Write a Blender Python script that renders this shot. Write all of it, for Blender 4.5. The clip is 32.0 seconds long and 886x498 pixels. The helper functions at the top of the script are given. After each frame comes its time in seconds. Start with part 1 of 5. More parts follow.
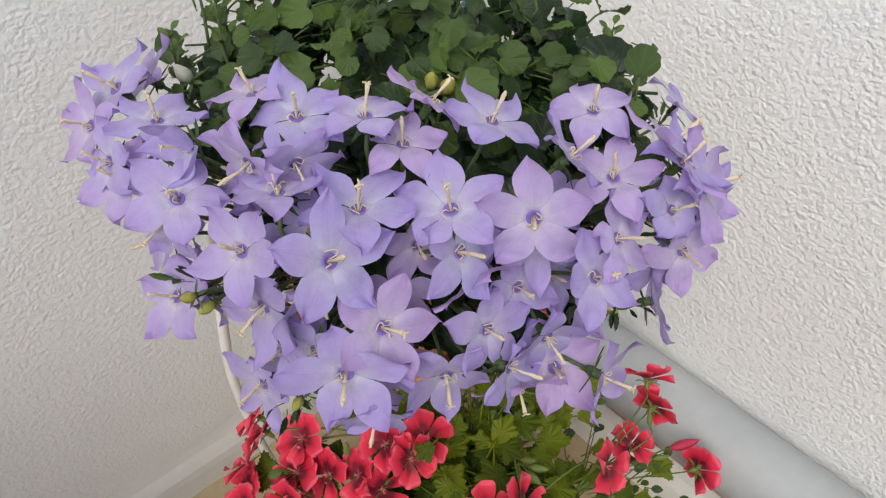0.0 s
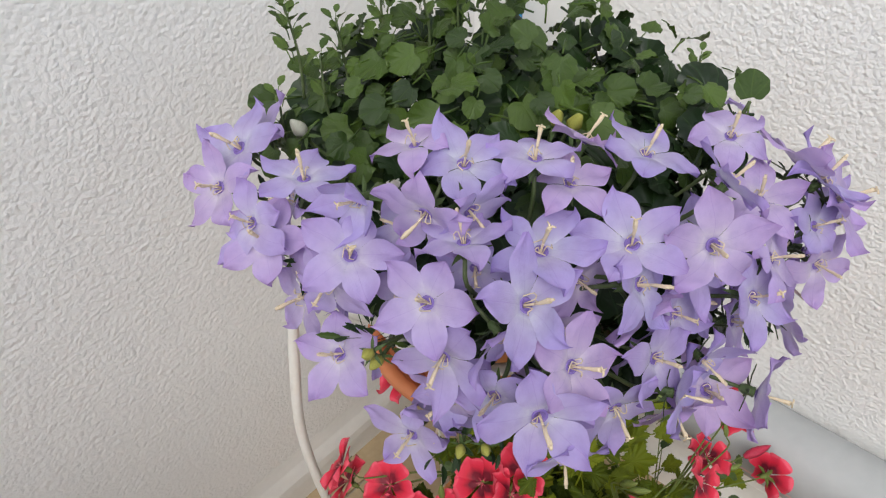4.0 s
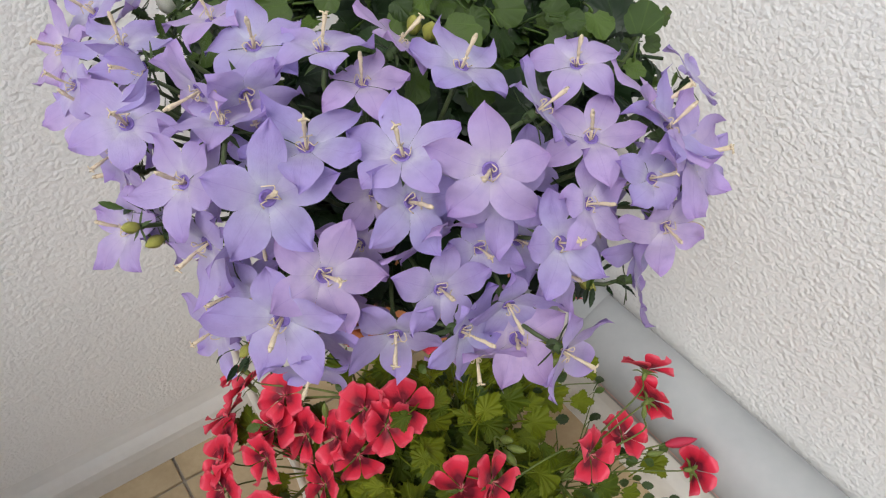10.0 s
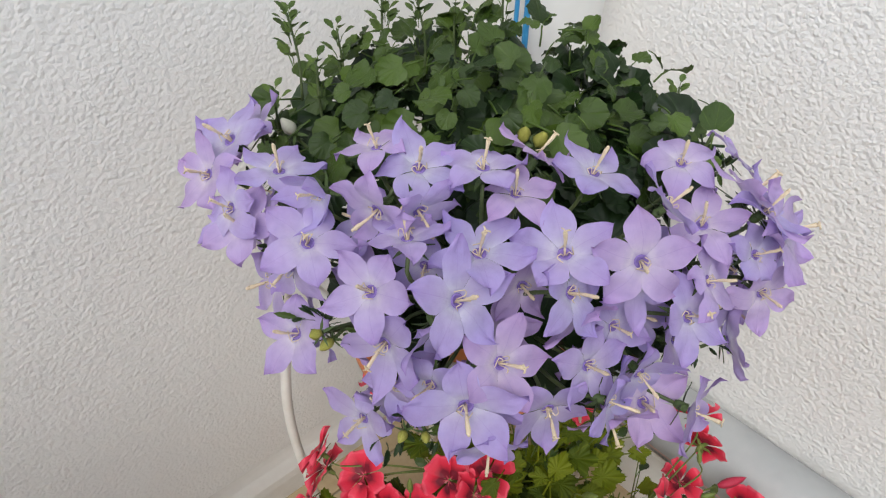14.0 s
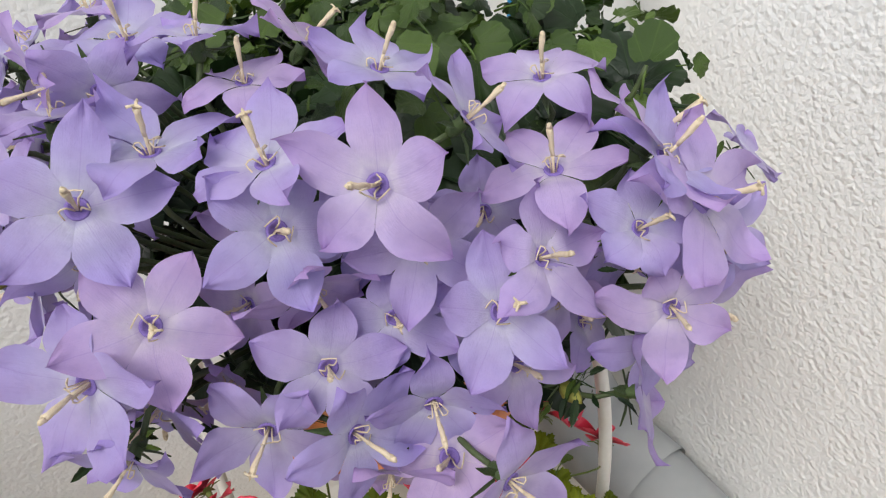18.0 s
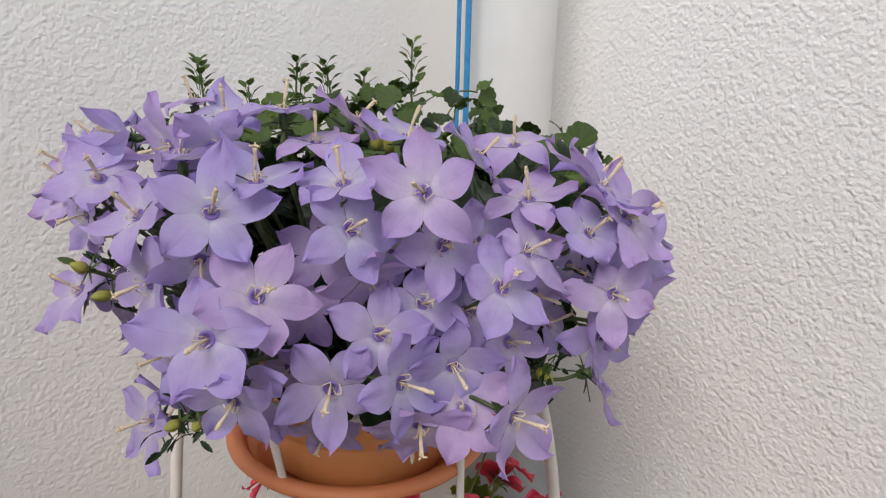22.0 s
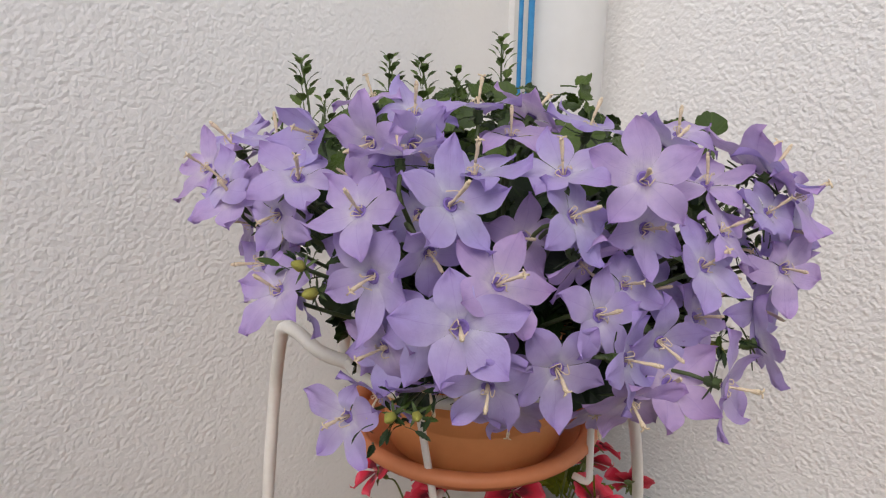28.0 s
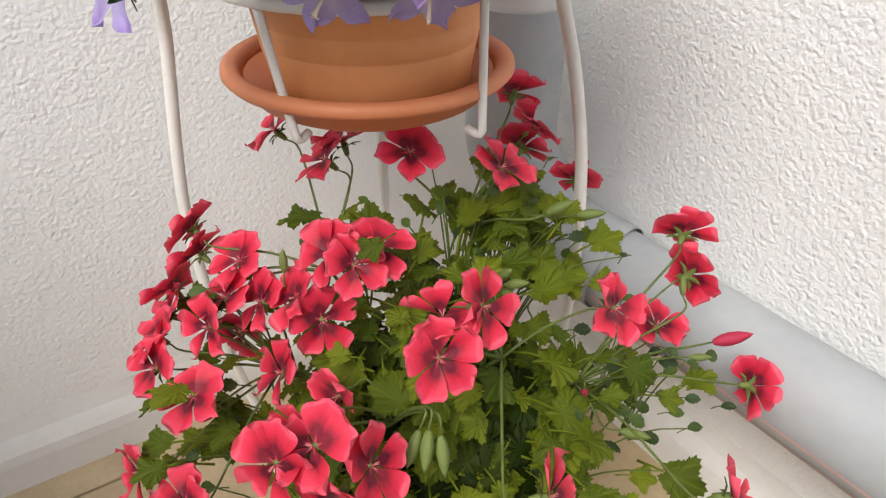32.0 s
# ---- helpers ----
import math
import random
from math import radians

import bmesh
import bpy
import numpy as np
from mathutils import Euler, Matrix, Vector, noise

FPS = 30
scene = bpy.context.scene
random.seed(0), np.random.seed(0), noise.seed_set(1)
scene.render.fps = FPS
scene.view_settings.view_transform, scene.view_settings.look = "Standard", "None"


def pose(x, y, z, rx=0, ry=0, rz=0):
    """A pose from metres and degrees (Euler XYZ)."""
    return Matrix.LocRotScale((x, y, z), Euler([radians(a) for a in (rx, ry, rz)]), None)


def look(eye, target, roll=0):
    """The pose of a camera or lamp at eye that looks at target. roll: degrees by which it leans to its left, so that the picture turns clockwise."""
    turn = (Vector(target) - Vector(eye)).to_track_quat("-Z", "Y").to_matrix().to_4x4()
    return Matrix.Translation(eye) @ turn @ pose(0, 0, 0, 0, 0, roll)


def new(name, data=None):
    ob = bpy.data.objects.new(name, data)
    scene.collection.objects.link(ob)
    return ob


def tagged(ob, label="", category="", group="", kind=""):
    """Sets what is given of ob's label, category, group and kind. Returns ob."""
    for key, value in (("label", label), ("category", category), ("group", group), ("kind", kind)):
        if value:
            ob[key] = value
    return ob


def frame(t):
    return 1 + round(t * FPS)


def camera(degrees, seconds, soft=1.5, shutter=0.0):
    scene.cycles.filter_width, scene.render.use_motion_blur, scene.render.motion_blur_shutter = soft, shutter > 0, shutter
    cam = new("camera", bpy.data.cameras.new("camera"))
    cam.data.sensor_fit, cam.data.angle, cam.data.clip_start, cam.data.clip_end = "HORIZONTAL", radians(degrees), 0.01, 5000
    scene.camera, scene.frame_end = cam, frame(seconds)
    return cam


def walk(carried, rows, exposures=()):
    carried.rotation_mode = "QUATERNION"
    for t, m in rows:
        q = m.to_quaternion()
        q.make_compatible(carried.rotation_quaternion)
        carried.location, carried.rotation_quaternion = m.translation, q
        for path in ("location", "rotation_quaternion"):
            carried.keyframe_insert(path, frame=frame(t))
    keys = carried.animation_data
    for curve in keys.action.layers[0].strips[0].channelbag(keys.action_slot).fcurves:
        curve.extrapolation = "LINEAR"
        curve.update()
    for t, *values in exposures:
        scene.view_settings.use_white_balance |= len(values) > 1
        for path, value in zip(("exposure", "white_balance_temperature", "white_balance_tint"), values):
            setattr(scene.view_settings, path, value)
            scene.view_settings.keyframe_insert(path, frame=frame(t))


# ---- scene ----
cam = camera(64.6, 32.0, 1.2)
METRES, EYE, TILT, LEAN, TURN = 1.07, 0.75, -42.7, -0.6, 0.0
ROWS = [
    (0.0, 0.0, 0.0, 0.0, 0.0, 0.0, -0.0),
    (0.5, -0.0127, -0.0002, -0.0014, -1.08, -0.01, 1.09),
    (1.0, -0.0305, 0.001, 0.0009, -2.17, 0.54, 1.75),
    (1.5, -0.0478, 0.0018, 0.0015, -3.5, 1.2, 2.99),
    (2.0, -0.0635, 0.0047, 0.003, -4.16, 1.46, 3.82),
    (2.5, -0.0727, 0.0115, 0.0029, -4.9, 1.71, 4.9),
    (3.0, -0.0788, 0.0128, 0.0038, -5.36, 1.88, 5.18),
    (3.5, -0.0798, 0.0072, 0.0069, -4.59, 1.99, 5.2),
    (5.5, -0.0562, -0.0048, 0.0076, -1.27, 1.57, 2.43),
    (6.0, -0.0397, 0.0002, 0.0073, 0.15, 0.38, 1.47),
    (6.5, -0.0187, 0.004, 0.007, 1.74, -0.37, 0.15),
    (7.0, 0.0003, 0.0066, 0.0055, 2.74, -0.34, -1.17),
    (7.5, 0.0111, 0.0071, 0.0048, 3.0, -0.23, -2.03),
    (8.0, 0.0161, 0.0076, 0.0043, 3.56, -0.16, -2.62),
    (8.5, 0.028, 0.0107, 0.0021, 4.24, -0.64, -2.97),
    (9.0, 0.0354, 0.0133, 0.0003, 4.24, -0.38, -4.0),
    (9.5, 0.0359, 0.0137, -0.0025, 4.48, -1.36, -4.34),
    (10.0, 0.0325, 0.0166, -0.0095, 3.87, -1.52, -4.72),
    (10.5, 0.0175, 0.0176, -0.0133, 3.3, -0.07, -4.35),
    (11.0, 0.002, 0.0147, -0.0171, 1.99, 0.64, -3.84),
    (11.5, -0.008, 0.0049, -0.0149, 0.45, 1.19, -2.55),
    (12.0, -0.0157, -0.0015, -0.0125, 0.14, 1.83, -1.91),
    (12.5, -0.0198, -0.0045, -0.0117, 0.01, 1.89, -1.69),
    (13.0, -0.0198, -0.0077, -0.0102, -0.15, 2.12, -0.86),
    (13.5, -0.0367, -0.018, -0.0036, -0.48, 2.97, -0.17),
    (15.5, -0.0501, -0.0201, 0.0043, 1.63, 3.78, -0.19),
    (16.0, 0.0048, -0.0017, 0.0104, 7.72, 3.4, -6.17),
    (16.5, 0.0585, 0.0267, 0.0108, 9.59, 4.17, -12.73),
    (17.0, 0.0732, 0.059, 0.0102, 10.77, 4.9, -11.27),
    (17.5, 0.0776, 0.0756, -0.0011, 11.17, 7.57, -11.05),
    (18.0, 0.0827, 0.0972, -0.0267, 12.41, 9.92, -9.25),
    (18.5, 0.0866, 0.0967, -0.0489, 14.65, 12.55, -8.47),
    (19.0, 0.0961, 0.0777, -0.0663, 13.21, 18.27, -8.49),
    (19.5, 0.0965, 0.0613, -0.0793, 13.32, 19.93, -9.18),
    (20.0, 0.1076, 0.0551, -0.085, 12.67, 21.11, -8.43),
    (20.5, 0.1081, 0.0533, -0.0886, 10.26, 22.64, -7.44),
    (21.0, 0.095, 0.0464, -0.0936, 8.05, 24.6, -6.55),
    (21.5, 0.082, 0.036, -0.1012, 6.98, 26.2, -6.05),
    (22.0, 0.0678, 0.0389, -0.1064, 5.36, 25.84, -5.83),
    (22.5, 0.0562, 0.0419, -0.1084, 5.37, 25.39, -5.9),
    (23.0, 0.0496, 0.0371, -0.108, 5.06, 25.61, -5.41),
    (23.5, 0.0479, 0.0349, -0.1055, 5.79, 25.0, -4.68),
    (24.0, 0.0483, 0.0334, -0.1063, 5.63, 25.55, -4.15),
    (24.5, 0.0389, 0.0323, -0.1086, 5.35, 25.77, -4.54),
    (26.5, -0.0017, 0.0189, -0.1191, 0.91, 26.41, -0.94),
    (27.0, -0.0174, 0.0157, -0.1215, -0.12, 27.3, -0.48),
    (27.5, -0.0324, 0.0139, -0.1273, 0.16, 26.51, -0.7),
    (28.0, -0.0353, 0.0258, -0.1212, 0.81, 26.12, -0.75),
    (28.5, -0.0383, 0.0621, -0.1127, 0.08, 27.37, -0.85),
    (29.0, -0.0347, 0.0943, -0.1183, 0.9, 25.84, -0.77),
    (29.5, -0.0062, 0.0921, -0.1358, 1.96, 23.69, -1.25),
    (30.0, 0.0204, 0.0765, -0.1536, 3.54, 20.89, -1.6),
    (30.5, 0.0348, 0.0808, -0.1672, 5.03, 16.74, -3.58),
    (31.0, 0.0411, 0.0882, -0.1723, 5.04, 14.95, -4.18),
    (31.5, 0.0476, 0.0956, -0.1754, 5.64, 11.96, -4.94),
    (32.0, 0.0651, 0.108, -0.1742, 6.55, 9.47, -5.73),
]
walk(cam, [(t, pose(0, 0, EYE, TILT, LEAN, TURN) @ pose(METRES * x, METRES * y, METRES * z, 90 + pitch, roll, yaw)) for t, x, y, z, yaw, pitch, roll in ROWS],
     [(0.0, -0.21, 6350, 7), (13.0, -0.19, 6330, 7), (16.0, -0.26, 6380, 5), (18.0, -0.10, 6380, 6), (19.0, -0.20, 6330, 6), (20.0, -0.32, 6450, 8), (22.0, -0.36, 6500, 10), (28.0, -0.42, 6600, 12), (29.0, -0.22, 6520, 11), (30.0, -0.05, 6480, 10), (31.0, 0.10, 6450, 9), (32.0, 0.24, 6400, 8)])

# ---------------------------------------------------------------- light
SUN_EL, SUN_AZ = 46.0, 192.0   # height and compass angle of the brightest sky, degrees
world = bpy.data.worlds.new("sky")
scene.world = world
world.use_nodes = True
wn = world.node_tree.nodes
wn.clear()
sky = wn.new("ShaderNodeTexSky")
sky.sky_type = "NISHITA"
sky.sun_disc = False
sky.sun_elevation = radians(SUN_EL)
sky.sun_rotation = radians(SUN_AZ)
sky.air_density, sky.dust_density, sky.ozone_density = 1.0, 2.0, 1.0
wback = wn.new("ShaderNodeBackground")
wback.inputs["Strength"].default_value = 0.15
wout = wn.new("ShaderNodeOutputWorld")
world.node_tree.links.new(sky.outputs["Color"], wback.inputs["Color"])
world.node_tree.links.new(wback.outputs["Background"], wout.inputs["Surface"])
sun = new("sun", bpy.data.lights.new("sun", "SUN"))
sun.data.energy, sun.data.angle, sun.data.color = 2.2, radians(30), (1.0, 0.97, 0.94)
sun.matrix_world = look((-0.34, -1.28, 2.08), (0.0, 0.3, 0.4))


# ---------------------------------------------------------------- materials
def material(name, rough=0.6, metal=0.0, spec=0.5):
    """A new node material: its tree, its shader and a coordinate node."""
    m = bpy.data.materials.new(name)
    m.use_nodes = True
    nt = m.node_tree
    shader = nt.nodes["Principled BSDF"]
    shader.inputs["Roughness"].default_value = rough
    shader.inputs["Metallic"].default_value = metal
    shader.inputs["Specular IOR Level"].default_value = spec
    return m, nt, shader


def coords(nt, kind="Object"):
    return nt.nodes.new("ShaderNodeTexCoord").outputs[kind]


def noise_tex(nt, where, scale, detail=4.0, rough=0.55):
    n = nt.nodes.new("ShaderNodeTexNoise")
    n.inputs["Scale"].default_value, n.inputs["Detail"].default_value, n.inputs["Roughness"].default_value = scale, detail, rough
    nt.links.new(where, n.inputs["Vector"])
    return n.outputs["Fac"]


def ramp(nt, fac, stops):
    r = nt.nodes.new("ShaderNodeValToRGB")
    e = r.color_ramp.elements
    while len(e) < len(stops):
        e.new(0.5)
    for el, (pos, col) in zip(e, stops):
        el.position, el.color = pos, (*col, 1)
    nt.links.new(fac, r.inputs["Fac"])
    return r.outputs["Color"]


def mix(nt, fac, a, b, mode="MIX"):
    n = nt.nodes.new("ShaderNodeMix")
    n.data_type, n.blend_type = "RGBA", mode
    for sock, v in ((n.inputs["Factor"], fac), (n.inputs["A"], a), (n.inputs["B"], b)):
        if isinstance(v, (int, float)):
            sock.default_value = v
        elif isinstance(v, tuple):
            sock.default_value = (*v, 1)
        else:
            nt.links.new(v, sock)
    return n.outputs["Result"]


def math_node(nt, op, a, b=0.0):
    n = nt.nodes.new("ShaderNodeMath")
    n.operation = op
    for sock, v in ((n.inputs[0], a), (n.inputs[1], b)):
        if isinstance(v, (int, float)):
            sock.default_value = v
        else:
            nt.links.new(v, sock)
    return n.outputs[0]


def bump(nt, shader, height, strength, distance):
    b = nt.nodes.new("ShaderNodeBump")
    b.inputs["Strength"].default_value, b.inputs["Distance"].default_value = strength, distance
    nt.links.new(height, b.inputs["Height"])
    nt.links.new(b.outputs["Normal"], shader.inputs["Normal"])


def mat_stucco(name, relief):
    m, nt, s = material(name, 0.85, spec=0.25)
    c = coords(nt)
    big = noise_tex(nt, c, 3.0, 3)
    fine = noise_tex(nt, c, 60.0, 3)
    base = ramp(nt, big, [(0.3, (0.83, 0.82, 0.80)), (0.7, (0.88, 0.875, 0.86))])
    base = mix(nt, math_node(nt, "MULTIPLY", fine, 0.12), base, (0.72, 0.70, 0.66))
    nt.links.new(base, s.inputs["Base Color"])
    warp = nt.nodes.new("ShaderNodeTexNoise")
    warp.inputs["Scale"].default_value, warp.inputs["Detail"].default_value = 120.0, 2.0
    nt.links.new(c, warp.inputs["Vector"])
    push = nt.nodes.new("ShaderNodeVectorMath")
    push.operation, push.inputs[1].default_value, push.inputs[2].default_value = "MULTIPLY_ADD", (0.006, 0.006, 0.006), (0.0, 0.0, 0.0)
    nt.links.new(warp.outputs["Color"], push.inputs[0])
    nt.links.new(c, push.inputs[2])

    def lumps(scale, near, far):
        """Separate rounded grains of plaster."""
        v = nt.nodes.new("ShaderNodeTexVoronoi")
        v.feature, v.inputs["Scale"].default_value = "F1", scale
        nt.links.new(push.outputs["Vector"], v.inputs["Vector"])
        r = nt.nodes.new("ShaderNodeMapRange")
        r.interpolation_type = "SMOOTHSTEP"
        for key, val in (("From Min", near), ("From Max", far), ("To Min", 1.0), ("To Max", 0.0)):
            r.inputs[key].default_value = val
        nt.links.new(v.outputs["Distance"], r.inputs["Value"])
        return r.outputs["Result"]
    patchy = noise_tex(nt, c, 22.0, 3)
    h = math_node(nt, "ADD", math_node(nt, "MULTIPLY", lumps(270.0, 0.0, 0.85), 0.32), math_node(nt, "MULTIPLY", lumps(160.0, 0.0, 0.70), 0.22))
    h = math_node(nt, "ADD", h, math_node(nt, "MULTIPLY", noise_tex(nt, c, 215.0, 4.0, 0.5), 0.95))
    h = math_node(nt, "MULTIPLY", h, math_node(nt, "ADD", math_node(nt, "MULTIPLY", patchy, 0.8), 0.6))
    sep = nt.nodes.new("ShaderNodeSeparateXYZ")
    nt.links.new(c, sep.inputs[0])
    grow = nt.nodes.new("ShaderNodeMapRange")   # filled with paint towards the corner
    grow.inputs["From Min"].default_value, grow.inputs["From Max"].default_value, grow.inputs["To Min"].default_value = 0.06, 0.26, 0.5
    nt.links.new(sep.outputs["X"], grow.inputs["Value"])
    bump(nt, s, math_node(nt, "MULTIPLY", h, grow.outputs["Result"]), relief, 0.0032)
    return m


def mat_plain(name, low, high, scale, rough, spec=0.5, relief=0.0, relief_scale=200.0, metal=0.0):
    """Two close tones mixed by noise at two scales, with fine relief."""
    m, nt, s = material(name, rough, metal, spec)
    c = coords(nt)
    f = math_node(nt, "ADD", math_node(nt, "MULTIPLY", noise_tex(nt, c, scale, 4), 0.7), math_node(nt, "MULTIPLY", noise_tex(nt, c, scale * 9, 3), 0.3))
    nt.links.new(ramp(nt, f, [(0.35, low), (0.65, high)]), s.inputs["Base Color"])
    if relief:
        bump(nt, s, noise_tex(nt, c, relief_scale, 3), relief, 0.002)
    return m


STUCCO = mat_stucco("stucco", 0.50)
SOFT_STUCCO = mat_stucco("stucco_thick_paint", 0.35)   # rounder under more coats of paint
PAINTED_PVC = mat_plain("painted_pvc", (0.70, 0.695, 0.665), (0.77, 0.765, 0.74), 6, 0.7, 0.3, 0.05, 60)
# greyish plastic of the low pipe, with the corner's shade darkened into it
GREY_SHADED_PVC = mat_plain("grey_shaded_pvc", (0.37, 0.385, 0.390), (0.44, 0.452, 0.452), 8, 0.55, 0.35, 0.03, 40)
SKIRTING = mat_plain("skirting", (0.72, 0.71, 0.68), (0.80, 0.79, 0.76), 14, 0.5, 0.4, 0.05, 80)
FLOOR_TILE = mat_plain("floor_tile", (0.40, 0.30, 0.175), (0.50, 0.39, 0.24), 18, 0.45, 0.4, 0.06, 120)
GROUT = mat_plain("grout", (0.30, 0.27, 0.22), (0.38, 0.34, 0.28), 40, 0.9, 0.2, 0.2, 300)
PINK_PRINT = mat_plain("pink_print", (0.60, 0.36, 0.33), (0.72, 0.47, 0.44), 60, 0.5)
GREY_PRINT = mat_plain("grey_print", (0.20, 0.19, 0.20), (0.34, 0.32, 0.33), 90, 0.5)
WHITE_METAL = mat_plain("white_metal", (0.76, 0.73, 0.66), (0.84, 0.82, 0.77), 30, 0.38, 0.5, 0.08, 220)
BLUE_CORD = mat_plain("blue_cord", (0.03, 0.22, 0.48), (0.06, 0.32, 0.60), 120, 0.5, 0.4, 0.3, 900)


# ---------------------------------------------------------------- building helpers
def mesh_of(bm, name, mat, smooth=True):
    me = bpy.data.meshes.new(name)
    bm.to_mesh(me)
    bm.free()
    for mm in (mat if isinstance(mat, (list, tuple)) else [mat]):
        me.materials.append(mm)
    if smooth:
        for p in me.polygons:
            p.use_smooth = True
    return me


def part(name, bm, mat, parent=None, label="", smooth=True):
    """Links a bmesh as one mesh object under a thing or a part."""
    ob = new(name, mesh_of(bm, name, mat, smooth))
    if parent is not None:
        ob.parent = parent
    if label:
        tagged(ob, label)
    return ob


def placed(name, me, m, parent, label=""):
    """An object on shared mesh data at the pose m under its parent."""
    ob = new(name, me)
    ob.parent = parent
    ob.matrix_basis = m
    if label:
        tagged(ob, label)
    return ob


def box(bm, lo, hi, bevel=0.0):
    r = bmesh.ops.create_cube(bm, size=1.0)
    for v in r["verts"]:
        v.co = Vector([lo[i] + (v.co[i] + 0.5) * (hi[i] - lo[i]) for i in range(3)])
    if bevel:
        es = list({e for v in r["verts"] for e in v.link_edges})
        bmesh.ops.bevel(bm, geom=es, offset=bevel, segments=2, affect="EDGES", profile=0.5)
    return bm


def lathe(bm, profile, n=64):
    """Turns a list of (radius, height) about the z axis."""
    rings = []
    for r, z in profile:
        if r < 1e-6:
            rings.append([bm.verts.new((0, 0, z))])
        else:
            rings.append([bm.verts.new((r * math.cos(2 * math.pi * k / n), r * math.sin(2 * math.pi * k / n), z)) for k in range(n)])
    for a, b in zip(rings, rings[1:]):
        for k in range(n):
            j = (k + 1) % n
            vs = [a[k] if len(a) > 1 else a[0], a[j] if len(a) > 1 else None, b[j] if len(b) > 1 else b[0], b[k] if len(b) > 1 else None]
            vs = [v for v in vs if v is not None]
            if len(vs) > 2:
                bm.faces.new(vs)
    return bm


def tube(bm, pts, radius, n=8, ends=True, taper=None):
    """A round rod along the points; taper: the radius at the far end."""
    pts = [Vector(p) for p in pts]
    last = None
    ref = Vector((0.31, 0.17, 0.93))
    for i, p in enumerate(pts):
        d = (pts[min(i + 1, len(pts) - 1)] - pts[max(i - 1, 0)]).normalized()
        if abs(d.dot(ref)) > 0.95:
            ref = Vector((0.95, 0.2, 0.1))
        u = d.cross(ref).normalized()
        ref = u.cross(d)
        w = d.cross(u)
        r = radius if taper is None else radius + (taper - radius) * i / (len(pts) - 1)
        ring = [bm.verts.new(p + r * (math.cos(2 * math.pi * k / n) * u + math.sin(2 * math.pi * k / n) * w)) for k in range(n)]
        if last:
            for k in range(n):
                bm.faces.new((last[k], last[(k + 1) % n], ring[(k + 1) % n], ring[k]))
        elif ends:
            bm.faces.new(ring[::-1])
        last = ring
    if ends:
        bm.faces.new(last)
    return bm


def bend(ctrl, n=24):
    """A smooth line through the control points (Catmull-Rom)."""
    c = [Vector(p) for p in ctrl]
    c = [2 * c[0] - c[1]] + c + [2 * c[-1] - c[-2]]
    out = []
    segs = len(c) - 3
    for s in range(segs):
        p0, p1, p2, p3 = c[s:s + 4]
        m = max(2, n // segs)
        for k in range(m + (s == segs - 1)):
            t = k / m
            out.append(0.5 * ((2 * p1) + (p2 - p0) * t + (2 * p0 - 5 * p1 + 4 * p2 - p3) * t * t + (3 * p1 - p0 - 3 * p2 + p3) * t ** 3))
    return out


# ---------------------------------------------------------------- the corner: two walls, floor, skirting
CORNER = Vector((0.0145, 0.6710, 0.0))
LEFT_WALL = pose(CORNER.x, CORNER.y, 0, 0, 0, -138.0)    # local x runs along the wall away from the corner; the room lies on +y here, on -y at the right wall
RIGHT_WALL = pose(CORNER.x, CORNER.y, 0, 0, 0, -48.0)


def structure(name, bm, mat, m, label, category, smooth=False):
    ob = part(name, bm, mat, smooth=smooth)
    ob.matrix_basis = m
    return tagged(ob, label, category, kind="structure")


structure("wall_west", box(bmesh.new(), (0.0, -0.2, -0.05), (3.2, 0.0, 2.7)), SOFT_STUCCO, LEFT_WALL, "rough white stuccoed balcony wall", "wall")
structure("wall_east", box(bmesh.new(), (-0.2, 0.0, -0.05), (3.2, 0.2, 2.7)), STUCCO, RIGHT_WALL, "rough white stuccoed balcony wall beside the drainpipe", "wall")

floor = structure("floor", box(bmesh.new(), (-0.1, -0.1, -0.06), (3.2, 3.2, -0.004)), GROUT, LEFT_WALL, "beige tiled balcony floor with grey joints", "floor")

# skirting boards: painted strips whose top runs out into the wall in a soft fillet
def skirting(side):
    bm = bmesh.new()
    prof = [(0.0, 0.0), (0.011, 0.0), (0.0112, 0.030), (0.0100, 0.040), (0.0070, 0.048), (0.0035, 0.056), (0.0012, 0.066), (0.0, 0.074)]
    ends = []
    for x in (0.012, 3.2):
        ends.append([bm.verts.new((x, side * o, z)) for o, z in prof])
    for i in range(len(prof) - 1):
        bm.faces.new((ends[0][i], ends[1][i], ends[1][i + 1], ends[0][i + 1]))
    bm.faces.new(ends[0])
    bm.faces.new(ends[1])
    bmesh.ops.recalc_face_normals(bm, faces=bm.faces)
    return bm


structure("baseboard", skirting(1), SKIRTING, LEFT_WALL, "white painted skirting running softly into the stuccoed wall", "baseboard")
structure("baseboard", skirting(-1), SKIRTING, RIGHT_WALL, "white painted skirting under the drainpipe", "baseboard")

# unseen walls added behind the viewer: they close the balcony and cut low light
structure("light_block_south", box(bmesh.new(), (0.95, 0.0, -0.05), (1.10, 3.0, 0.74)), STUCCO, LEFT_WALL, "unseen low white stuccoed wall added to hold back low light", "wall")
structure("light_block_north", box(bmesh.new(), (1.05, -0.95, -0.05), (1.20, 0.0, 0.74)), STUCCO, RIGHT_WALL, "unseen low white stuccoed wall added to hold back low light", "wall")

# ---------------------------------------------------------------- drainpipe and cords in the corner
PIPE_R = 0.0366


def along_east(s, off, z):
    """A point s along the east wall from the corner, off in front of it."""
    return RIGHT_WALL @ Vector((s, -off, z))


